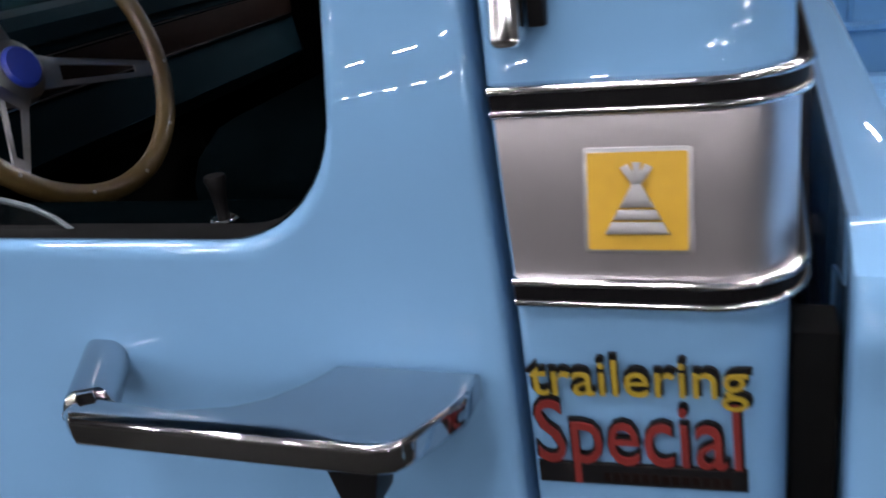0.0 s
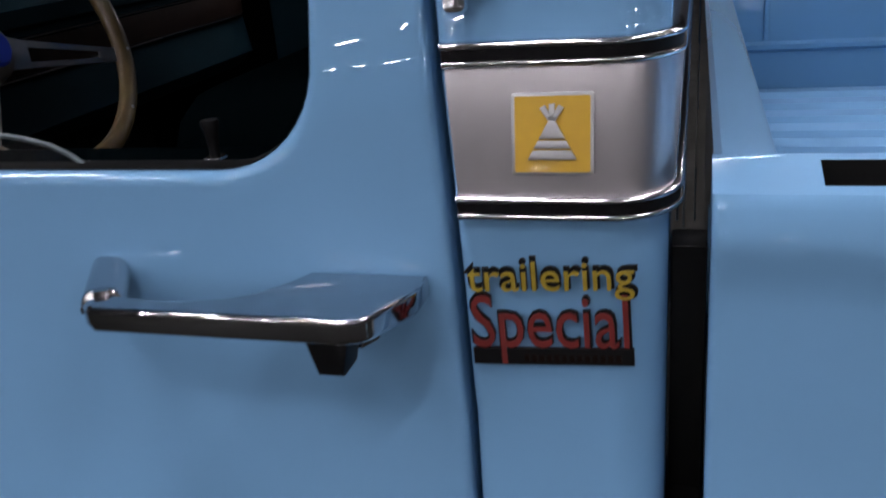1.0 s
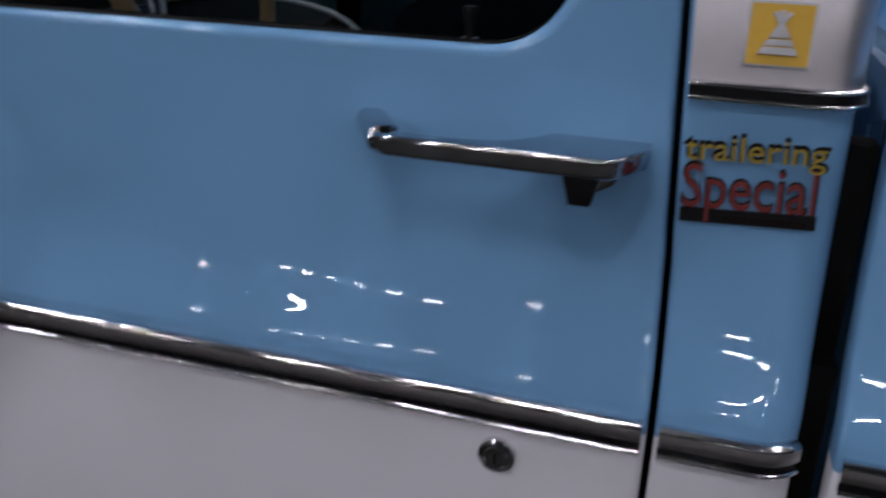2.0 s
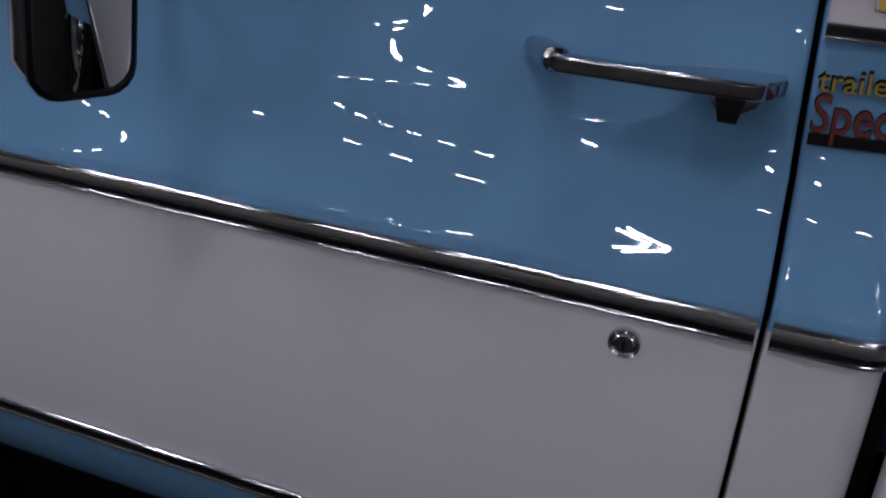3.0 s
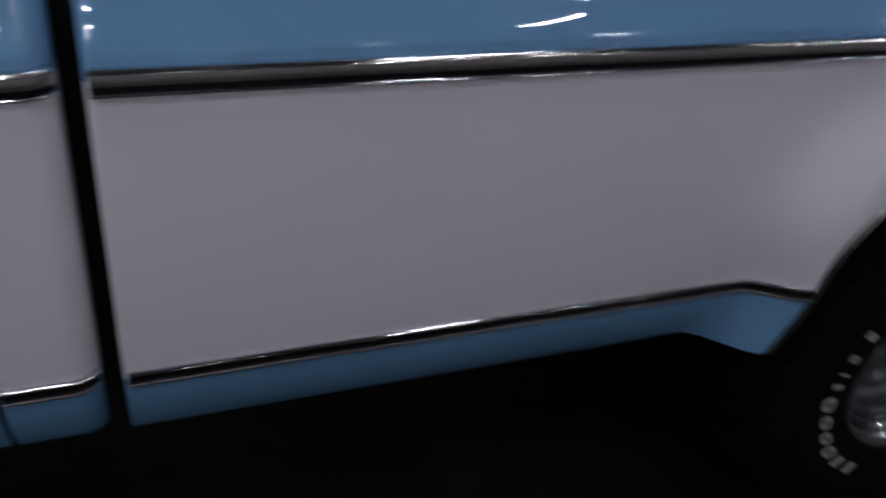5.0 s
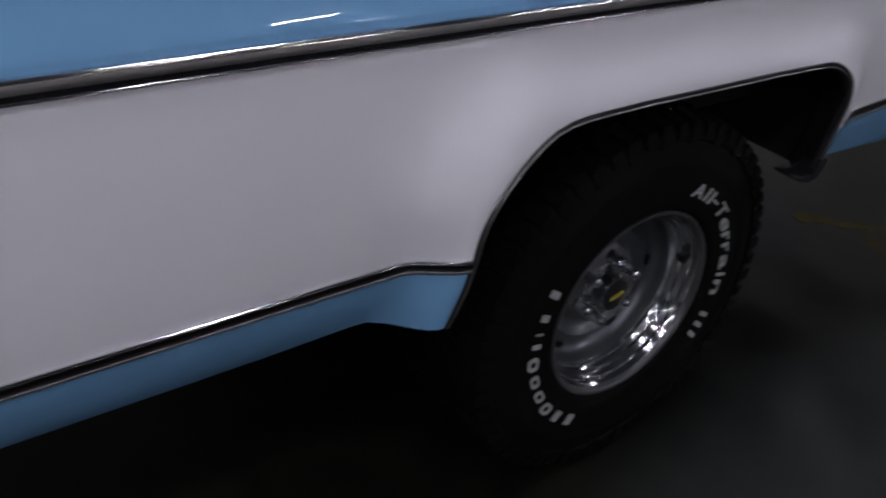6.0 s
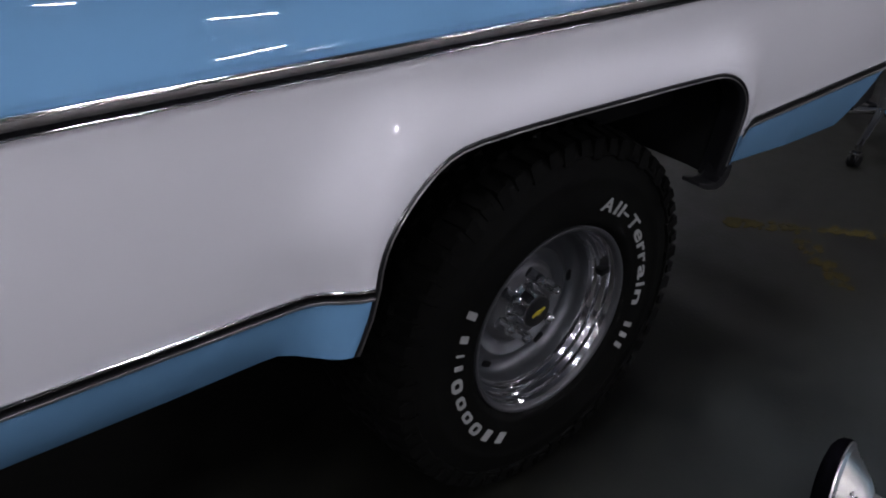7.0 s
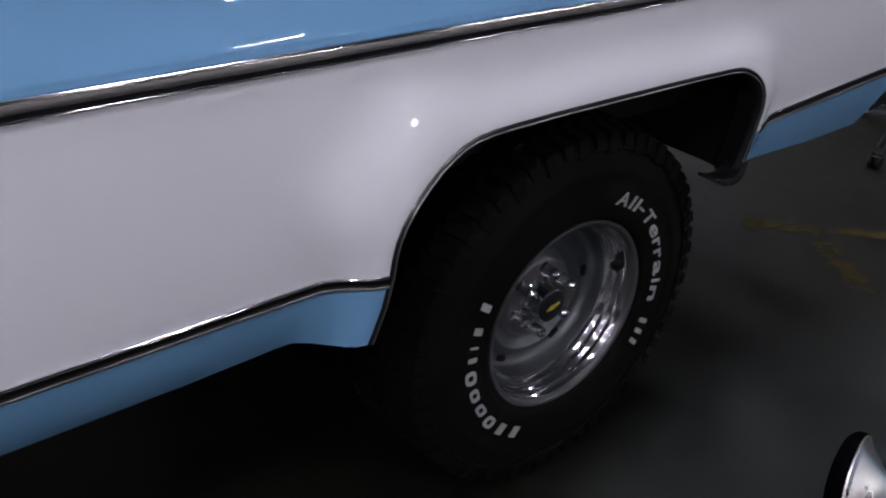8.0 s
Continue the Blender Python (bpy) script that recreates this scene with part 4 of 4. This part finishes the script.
    lathe(bm, [(0.0, 0.045), (0.033, 0.0440), (0.0365, 0.0455), (0.0380, 0.052), (0.040, 0.066), (0.044, 0.078), (0.052, 0.088)], segs=40)
    cap = part("hub_cap", bm, CHROME, top, "chrome hub cap with a black face")
    bm = bmesh.new()
    lathe(bm, [(0.0, 0.0408), (0.030, 0.0412), (0.0350, 0.0430), (0.0358, 0.0455)], segs=36)
    part("cap_face", bm, GLOSSBLACK, cap, "black cap face")
    bm = bmesh.new()
    prism(bm, [(-0.018, -0.005), (-0.006, -0.005), (-0.004, -0.008), (0.006, -0.008), (0.008, -0.005), (0.018, -0.003), (0.018, 0.006), (0.006, 0.006), (0.004, 0.009), (-0.006, 0.009), (-0.008, 0.006), (-0.016, 0.004)],
          0.0, 0.0025, bevel=0.0005, m=Matrix.Translation((0, 0.0405, 0)) @ pose(0, 0, 0, 90, 0, 0) @ Matrix.Rotation(radians(14), 4, "Z") @ Matrix.Diagonal((1.0, 0.56, 1, 1)))
    part("cap_mark", bm, MARKYELLOW, cap, "plain yellow mark")
    for i in range(6):
        a = 2 * math.pi * (i + 0.35) / 6
        bm = bmesh.new()
        lathe(bm, [(0.0, 0.043), (0.005, 0.0440), (0.0095, 0.0475), (0.0122, 0.053), (0.0130, 0.060), (0.0132, 0.076), (0.0150, 0.081), (0.0165, 0.085)], segs=18)
        nut = part("lug_nut", bm, CHROME, top, "domed chrome lug nut", angle=50)
        nut.location = (0.0675 * math.cos(a), 0, 0.0675 * math.sin(a))
    for i in range(6):
        a = 2 * math.pi * i / 6 + 0.03
        bm = bmesh.new()
        prism(bm, round_rect(0.014, 0.0070, 0.006), -0.004, 0.0025, m=Matrix(((-math.sin(a), math.cos(a), 0, 0.155 * math.cos(a)), (0, 0, -1, 0.1030), (math.cos(a), math.sin(a), 0, 0.155 * math.sin(a)), (0, 0, 0, 1))))
        part("slot", bm, BLACK, top, "dark vent slot")
    bm = bmesh.new()
    box(bm, (-0.012, -0.010, -0.009), (0.012, 0.010, 0.009), bevel=0.003, m=Matrix.Rotation(radians(-15), 4, "Y") @ Matrix.Translation((0.1815, 0.030, 0)))
    part("valve_stem", bm, BLACK, top, "black rubber valve stem through the ring")
    return top


rear_wheel = wheel()
copy_thing(rear_wheel, pose(-3.34, RIM_Y, HUB_Z, 0, 37, 0))
copy_thing(rear_wheel, pose(0, WIDTH - RIM_Y, HUB_Z, 0, 0, 180))
copy_thing(rear_wheel, pose(-3.34, WIDTH - RIM_Y, HUB_Z, 0, 0, 180))

#   cab back, roof and far flank
bm = bmesh.new()
rows = []
for z in (0.66, 1.0, 1.2, 1.3, 1.40):
    rows.append([(X_CAB - 0.0005, y, z) for y in (0.85, 1.15)])
grid(bm, rows)
box(bm, (X_CAB - 0.06, 0.13, 0.66), (X_CAB - 0.035, WIDTH - 0.13, 1.40), bevel=0.004)
part("cab_back", bm, [BLUE], truck, "light blue cab back panel", smooth=False)
bm = bmesh.new()
rows = []
for x, z in ((-2.42, 1.80), (-2.38, 1.845), (-2.2, 1.872), (-1.9, 1.885), (-1.6, 1.878), (-1.45, 1.855), (-1.405, 1.81), (-1.40, 1.76)):
    rows.append([(x, 0.175 + t * (WIDTH - 0.35), z - 0.035 * (2 * t - 1) ** 4) for t in steps(0, 1, 12)])
grid(bm, rows)
bmesh.ops.solidify(bm, geom=list(bm.faces), thickness=0.03)
part("roof", bm, BLUE, truck, "light blue cab roof")
for y in (0.16, WIDTH - 0.21):
    bm = bmesh.new()
    tube(bm, [(-2.78, y + (0.05 if y < 1 else -0.05) * -1.0 + 0.02, 1.30), (-2.60, y + 0.02, 1.55), (-2.42, y + 0.03, 1.80)], [0.035, 0.03, 0.03], segs=10)
    part("windscreen_pillar", bm, BLUE, truck, "light blue windscreen pillar")
bm = bmesh.new()
rows = [[(-2.80 + 0.37 * t, 0.20 + u * (WIDTH - 0.40), 1.32 + 0.49 * t) for u in steps(0, 1, 6)] for t in steps(0, 1, 4)]
grid(bm, rows)
bmesh.ops.solidify(bm, geom=list(bm.faces), thickness=0.006)
part("windscreen", bm, GLASS, truck, "clear windscreen")
for src, nm in ((door, "door"), (cab, "cab_corner"), (bed, "bed_side")):
    far = new(nm, src.data)
    far.parent = truck
    far.location = (0, WIDTH, 0)
    far.scale = (1, -1, 1)

#   front end: fender, bonnet, grille
bm = bmesh.new()
FX0 = -4.18
rows = []
for z in (0.95, 1.0, 1.046, 1.08, 1.12, 1.18, 1.24, 1.27):
    rows.append([(x, flank(z) + d, z) for x, d in edge_columns(FX0, X_DOOR - 0.006, 20)])
grid(bm, rows)
for xa, xb in ((FX0, -3.34 + ARCH_F - 0.02), (-3.34 + ARCH_R + 0.03, X_DOOR - 0.006)):
    grid(bm, [[(x, flank(z), z) for x in steps(xa, xb, 6)] for z in (0.605, 0.65, 0.70, 0.722, 0.80, 0.90, 0.95)])
grid(bm, [[(x, flank(z), z) for x in steps(-3.34 + ARCH_F - 0.02, -3.34 + ARCH_R + 0.03, 6)] for z in (0.90, 0.95)])
grid(bm, [[(x, 0.025, 1.27), (x, 0.03, 1.285), (x, 0.05, 1.295), (x, 0.16, 1.30)] for x in (FX0, X_DOOR - 0.006)])
paint(bm, CUTS)
fender = part("front_fender", bm, [BLUE, WHITE], truck, "two-tone front fender", angle=60)
far = new("front_fender", fender.data)
far.parent = truck
far.location, far.scale = (0, WIDTH, 0), (1, -1, 1)
bm = bmesh.new()
grid(bm, [[(x, y, 1.30 + 0.03 * math.sin(math.pi * (y - 0.16) / (WIDTH - 0.32)) + dz) for y in steps(0.16, WIDTH - 0.16, 16)] for x, dz in ((FX0, -0.10), (FX0 + 0.03, -0.02), (FX0 + 0.2, 0.0), (-3.3, 0.01), (-2.82, 0.015))])
bmesh.ops.solidify(bm, geom=list(bm.faces), thickness=0.02)
part("bonnet", bm, BLUE, truck, "light blue bonnet")
bm = bmesh.new()
box(bm, (FX0 - 0.01, 0.05, 0.80), (FX0 + 0.05, WIDTH - 0.05, 1.20), bevel=0.015)
for i in range(9):
    z = 0.84 + i * 0.04
    box(bm, (FX0 - 0.025, 0.32, z), (FX0 - 0.01, WIDTH - 0.32, z + 0.012), bevel=0.003)
part("grille", bm, CHROME, truck, "chrome grille", smooth=False)
bm = bmesh.new()
prism(bm, [(FX0 - 0.14, 0.10), (FX0 - 0.02, 0.0), (FX0 - 0.02, WIDTH), (FX0 - 0.14, WIDTH - 0.10)], 0.56, 0.74, bevel=0.02)
part("front_bumper", bm, CHROME, truck, "chrome front bumper")
bm = bmesh.new()
box(bm, (FX0 + 0.1, 0.30, 0.62), (-2.82, WIDTH - 0.30, 1.24), bevel=0.03)
part("engine_bay", bm, UNDER, truck, "black engine bay")

#   window glass, wound down to a low strip with a rounded rear corner
bm = bmesh.new()
top = [(X_DOOR + 0.12, 1.322), (-2.10, 1.3250), (-1.93, 1.3260), (-1.86, 1.3262), (-1.825, 1.3256), (-1.80, 1.3238), (-1.785, 1.3212), (-1.77, 1.3175), (-1.757, 1.3115), (-1.748, 1.305), (-1.742, 1.297), (-1.739, 1.28)]
grid(bm, [[(x, 0.058, z) for x, z in top], [(x, 0.063, z) for x, z in top], [(x, 0.063, 1.25) for x, z in top], [(x, 0.058, 1.25) for x, z in top], [(x, 0.058, z) for x, z in top]])
part("window_glass", bm, GLASS, door, "clear glass wound most of the way down", angle=50).visible_shadow = False

bm = bmesh.new()
tube(bm, [(x, 0.0605, z + 0.0004) for x, z in top], 0.0016, segs=6)
part("glass_edge", bm, material("ground_glass_edge", (0.055, 0.078, 0.09), rough=0.4, vary=0.1, scale=80), door, "pale ground edge of the glass")

#   seat
bm = bmesh.new()


def cushion(bm, lo, hi, r, n=5):
    """A padded block with soft edges."""
    vs = box(bm, lo, hi)
    es = list({e for v in vs for e in v.link_edges})
    bmesh.ops.bevel(bm, geom=es, offset=r, segments=n, profile=0.6, affect="EDGES")


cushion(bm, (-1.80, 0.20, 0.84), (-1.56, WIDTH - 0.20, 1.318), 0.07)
bench = part("bench_seat", bm, SHADETRIM, truck, "teal vinyl bench seat, shade put into its colour")
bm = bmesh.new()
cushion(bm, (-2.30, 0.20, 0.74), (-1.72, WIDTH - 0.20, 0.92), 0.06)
part("seat_cushion", bm, SHADETRIM, bench)
# dark sheet added for shade, covering the pale cab panels behind the seat
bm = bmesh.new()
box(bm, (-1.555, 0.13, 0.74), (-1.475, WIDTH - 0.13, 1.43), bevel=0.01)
part("cab_back_shade", bm, INTERIOR, truck, "dark sheet added for the shade behind the seat")

#   dashboard, door opposite
bm = bmesh.new()
prof = [(-2.84, 1.30), (-2.70, 1.345), (-2.60, 1.34), (-2.575, 1.32), (-2.575, 1.29), (-2.60, 1.28), (-2.57, 1.10), (-2.62, 1.06), (-2.84, 1.05)]
grid(bm, [[(x, y, z) for x, z in prof] for y in steps(0.14, WIDTH - 0.14, 6)])
dash = part("dashboard", bm, DARKTRIM, truck, "dark padded dashboard with woodgrain strip")
bm = bmesh.new()
box(bm, (-2.600, 0.62, 1.205), (-2.571, WIDTH - 0.16, 1.265), bevel=0.004, m=None)
part("woodgrain_strip", bm, WALNUT, dash, "dark woodgrain strip")
for z in (1.200, 1.268):
    bm = bmesh.new()
    tube(bm, [(-2.572, 0.60, z), (-2.572, WIDTH - 0.16, z)], 0.004, segs=8)
    part("strip_edge", bm, CHROME, dash, "thin chrome edging")
bm = bmesh.new()
box(bm, (X_DOOR + 0.05, WIDTH - 0.125, 0.80), (W_REAR + 0.05, WIDTH - 0.062, 1.30), bevel=0.01)
box(bm, (-2.3, WIDTH - 0.19, 1.06), (-1.85, WIDTH - 0.125, 1.12), bevel=0.02)
part("far_door_panel", bm, DARKTRIM, truck, "dark teal inner door panel with armrest")
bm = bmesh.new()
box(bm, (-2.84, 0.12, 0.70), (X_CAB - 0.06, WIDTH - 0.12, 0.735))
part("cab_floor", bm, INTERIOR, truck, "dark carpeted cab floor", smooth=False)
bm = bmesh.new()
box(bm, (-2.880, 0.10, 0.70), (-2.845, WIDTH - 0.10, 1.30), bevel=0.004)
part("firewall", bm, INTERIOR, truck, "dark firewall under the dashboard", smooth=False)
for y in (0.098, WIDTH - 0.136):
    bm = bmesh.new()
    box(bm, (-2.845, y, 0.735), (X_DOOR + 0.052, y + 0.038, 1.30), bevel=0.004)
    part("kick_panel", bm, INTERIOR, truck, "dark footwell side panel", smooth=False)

#   steering wheel
SW_N = Vector((0.938, -0.033, 0.345)).normalized()
SW_U = Vector((0, 0, 1)).cross(SW_N).normalized()
SW = Matrix.Translation((-2.232, 0.588, 1.325)) @ Matrix((SW_U, -SW_N, SW_N.cross(SW_U))).transposed().to_4x4()
bm = bmesh.new()
rows = []
for i in range(64):
    a = 2 * math.pi * i / 64
    k = 1 + 0.02 * math.cos(16 * a)
    rows.append([((0.185 + 0.0135 * math.cos(b)) * math.cos(a), (0.0120 * math.sin(b) * k), (0.185 + 0.0135 * math.cos(b)) * math.sin(a)) for b in steps(0, 2 * math.pi * 13 / 14, 13)])
rows.append(rows[0])
grid(bm, rows, closed=True)
steering = part("steering_wheel", bm, WOOD, truck, "wood-rimmed steering wheel with three slotted metal spokes")
steering.matrix_basis = SW
bm = bmesh.new()
lathe(bm, [(0.0, 0.046), (0.030, 0.048), (0.040, 0.055), (0.044, 0.070), (0.034, 0.10), (0.030, 0.12)], segs=40)
hub = part("hub", bm, PEWTER, steering, "polished metal hub")
bm = bmesh.new()
lathe(bm, [(0.0, 0.040), (0.024, 0.041), (0.0275, 0.045), (0.028, 0.052)], segs=36)
part("horn_badge", bm, HUBBLUE, steering, "round blue horn button")
for ang in (20, 135, 255):
    bm = bmesh.new()
    x0, x1 = 0.034, 0.168
    for s in (-1, 1):
        prism(bm, [(x0, s * 0.022), (x1, s * 0.011), (x1, s * 0.004), (0.055, s * 0.011)][:: s], -0.001, 0.002, bevel=0.0006, m=pose(0, 0, 0, 90))
    prism(bm, [(0.150, -0.011), (x1 + 0.006, -0.011), (x1 + 0.006, 0.011), (0.150, 0.011)], -0.001, 0.002, bevel=0.0006, m=pose(0, 0, 0, 90))
    prism(bm, [(0.030, -0.024), (0.058, -0.020), (0.058, 0.020), (0.030, 0.024)], -0.001, 0.003, bevel=0.0006, m=pose(0, 0, 0, 90))
    for v in bm.verts:
        v.co.y += 0.058 * (1 - min(1.0, max(0.0, (v.co.x - 0.04) / 0.14)))
    spoke = part("spoke", bm, PEWTER, steering, "slotted brushed metal spoke", smooth=False)
    spoke.matrix_basis = Matrix.Rotation(radians(ang), 4, "Y")
for i in range(12):
    a = 2 * math.pi * (i + 0.4) / 12
    bm = bmesh.new()
    lathe(bm, [(0.0, -0.0012), (0.002, -0.0008), (0.003, 0.0005)], segs=10)
    rivet = part("rivet", bm, PEWTER, steering, "small metal rivet")
    rivet.location = (0.185 * math.cos(a), -0.0118, 0.185 * math.sin(a))
bm = bmesh.new()
tube(bm, [(0, 0.10, 0), (0, 0.42, 0)], 0.030, segs=16)
part("column", bm, INTERIOR, steering, "dark steering column")

#   door mirror
bm = bmesh.new()
MX, MY, MZ = -2.048, -0.150, 1.281
prism(bm, round_rect(0.043, 0.094, 0.024), -0.030, 0.006, bevel=0.008, segments=3)
mirror_m = Matrix.Translation((MX, MY, MZ)) @ Matrix.Rotation(radians(-22), 4, "Z") @ Matrix.Rotation(radians(8), 4, "Y") @ Matrix(((0, 0, 1, 0), (1, 0, 0, 0), (0, 1, 0, 0), (0, 0, 0, 1)))
side_mirror = part("side_mirror", bm, CHROME, truck, "chrome door mirror with a black rim")
side_mirror.matrix_basis = mirror_m
bm = bmesh.new()
grid(bm, [[(x * k, y * k2, z) for x, y in round_rect(0.043, 0.094, 0.024)] for k, k2, z in ((1.04, 1.03, 0.004), (1.05, 1.04, 0.010), (0.97, 0.98, 0.013), (0.94, 0.96, 0.009))], closed=True)
part("rim", bm, BLACK, side_mirror, "black rubber rim")
bm = bmesh.new()
prism(bm, round_rect(0.0395, 0.0905, 0.021), 0.004, 0.010)
part("mirror_glass", bm, MIRROR, side_mirror, "mirror glass")
bm = bmesh.new()
tube(bm, [(MX - 0.03, MY + 0.03, MZ + 0.03), (MX - 0.05, MY + 0.10, MZ + 0.01), (MX - 0.06, flank(1.27) + 0.002, 1.275)], 0.009, segs=12)
arm = part("mirror_arm", bm, CHROME, truck, "chrome mirror arm")
bm = bmesh.new()
lathe(bm, [(0.0, -0.006), (0.016, -0.005), (0.020, 0.0), (0.020, 0.004)], segs=24)
part("foot", bm, CHROME, arm).location = (MX - 0.06, flank(1.27), 1.275)

# ---- things on the hall floor ----
#   pale blue post with a chrome dish
post = tagged(empty("dish_lamp_post", (0.0, 0.0, 0.0)), "pale blue enamel post with a chrome dish lamp", "lamp post")
PXY = (0.158, -0.672)
bm = bmesh.new()
lathe(bm, [(0.0, 0.05), (0.04, 0.05), (0.05, 0.042), (0.11, 0.03), (0.125, 0.018), (0.13, 0.0), (0.0, 0.0)], segs=40)
bmesh.ops.transform(bm, matrix=Matrix.Translation((*PXY, 0)) @ pose(0, 0, 0, 90), verts=bm.verts)
part("base", bm, PALEBLUE, post)
bm = bmesh.new()
lathe(bm, [(0.030, 0.04), (0.034, 0.33), (0.046, 0.35), (0.052, 0.375), (0.050, 0.395), (0.042, 0.405), (0.044, 0.412), (0.055, 0.42), (0.062, 0.438), (0.060, 0.456), (0.050, 0.472), (0.042, 0.482),
           (0.038, 0.60), (0.034, 0.72), (0.030, 0.80), (0.0, 0.81)], segs=40)
bmesh.ops.transform(bm, matrix=Matrix.Translation((*PXY, 0)) @ pose(0, 0, 0, 90), verts=bm.verts)
part("column", bm, PALEBLUE, post, "pale blue column with rounded collars")
DISH = Matrix.Translation((-0.0146, -0.5561, 0.4411)) @ Matrix.Rotation(radians(-77.3), 4, "Z") @ Matrix.Rotation(radians(-9), 4, "Y") @ Matrix.Rotation(radians(-90), 4, "Z")
bm = bmesh.new()
lathe(bm, [(0.075, -0.004), (0.080, -0.001), (0.0810, 0.002), (0.0800, 0.005), (0.0705, 0.0085), (0.0695, 0.0100), (0.056, 0.0215), (0.0405, 0.0335), (0.038, 0.0365), (0.026, 0.044), (0.016, 0.048), (0.013, 0.060), (0.0, 0.060)], segs=64)
dish = part("dish", bm, DISHCHROME, post, "polished chrome dish")
dish.matrix_basis = DISH
bm = bmesh.new()
lathe(bm, [(0.0800, 0.003), (0.0822, 0.0015), (0.0832, -0.003), (0.0825, -0.011), (0.0780, -0.0175), (0.0710, -0.0225), (0.0540, -0.0275), (0.030, -0.0295), (0.0, -0.030)], segs=48)
part("rim_cap", bm, INTERIOR, dish, "thick domed black rubber rim")
bm = bmesh.new()
tube(bm, [(-0.0026, -0.608, 0.4495), (0.012, -0.640, 0.452), (0.05, -0.655, 0.450), (0.12, -0.666, 0.445)], 0.013, segs=14)
part("arm", bm, PALEBLUE, post, "short bent arm carrying the dish")

#   rolling stool
stool = tagged(empty("rolling_stool"), "chrome five-legged rolling stool on castors", "stool")
SC = (2.645, 0.602)
bm = bmesh.new()
tube(bm, [(*SC, 0.10), (*SC, 0.40)], 0.025, segs=16)
part("column", bm, CHROME, stool)
bm = bmesh.new()
lathe(bm, [(0.0, 0.47), (0.15, 0.47), (0.17, 0.455), (0.175, 0.43), (0.165, 0.41), (0.0, 0.40)], segs=40)
bmesh.ops.transform(bm, matrix=Matrix.Translation((*SC, 0)) @ pose(0, 0, 0, 90), verts=bm.verts)
part("seat", bm, BLACK, stool, "black round seat")
for i in range(5):
    a = radians(195 + 72 * i)
    c, s2 = math.cos(a), math.sin(a)
    bm = bmesh.new()
    tube(bm, [(SC[0] + c * 0.02, SC[1] + s2 * 0.02, 0.135), (SC[0] + c * 0.2, SC[1] + s2 * 0.2, 0.105), (SC[0] + c * 0.37, SC[1] + s2 * 0.37, 0.082)], [0.019, 0.016, 0.013], segs=10)
    leg = part("leg", bm, CHROME, stool, "chrome leg")
    bm = bmesh.new()
    ex, ey = SC[0] + c * 0.365, SC[1] + s2 * 0.365
    for o in (-0.014, 0.014):
        w2 = bmesh.new()
        lathe(w2, [(0.0, -0.009), (0.022, -0.009), (0.027, -0.005), (0.027, 0.005), (0.022, 0.009), (0.0, 0.009)], segs=20)
        merge(bm, w2, Matrix.Translation((ex, ey + o, 0.027)))
    part("castor", bm, BLACK, leg, "black twin castor")
    bm = bmesh.new()
    tube(bm, [(ex, ey, 0.035), (ex, ey, 0.085)], 0.008, segs=8)
    box(bm, (ex - 0.02, ey - 0.02, 0.050), (ex + 0.02, ey + 0.02, 0.062), bevel=0.004)
    part("castor_fork", bm, CHROME, leg, "chrome castor fork")

#   worn yellow floor lines
rng = random.Random(7)


def flakes(name, a, b, width, n, fade):
    """Chips of old paint scattered along a line on the floor."""
    bm = bmesh.new()
    a, b = Vector(a), Vector(b)
    d = (b - a)
    side = Vector((-d.y, d.x)).normalized()
    for i in range(n):
        t = rng.random() ** fade
        p = a + d * t + side * rng.uniform(-0.5, 0.5) * width
        r = rng.uniform(0.004, 0.016)
        k = rng.randint(5, 8)
        ring = []
        for j in range(k):
            g = 2 * math.pi * j / k
            rr = r * rng.uniform(0.5, 1.2)
            ring.append((p.x + rr * 1.6 * math.cos(g), p.y + rr * math.sin(g)))
        prism(bm, ring, 0.0, 0.0012 + 0.0006 * rng.random())
    return tagged(part(name, bm, FLOORYELLOW, smooth=False), "worn chipped yellow line painted on the concrete", "floor marking", kind="stuff")


flakes("floor_marking", (1.42, 0.51), (1.86, 0.09), 0.06, 110, 1.2)
flakes("floor_marking", (1.59, 0.37), (1.34, 0.02), 0.06, 50, 0.9)
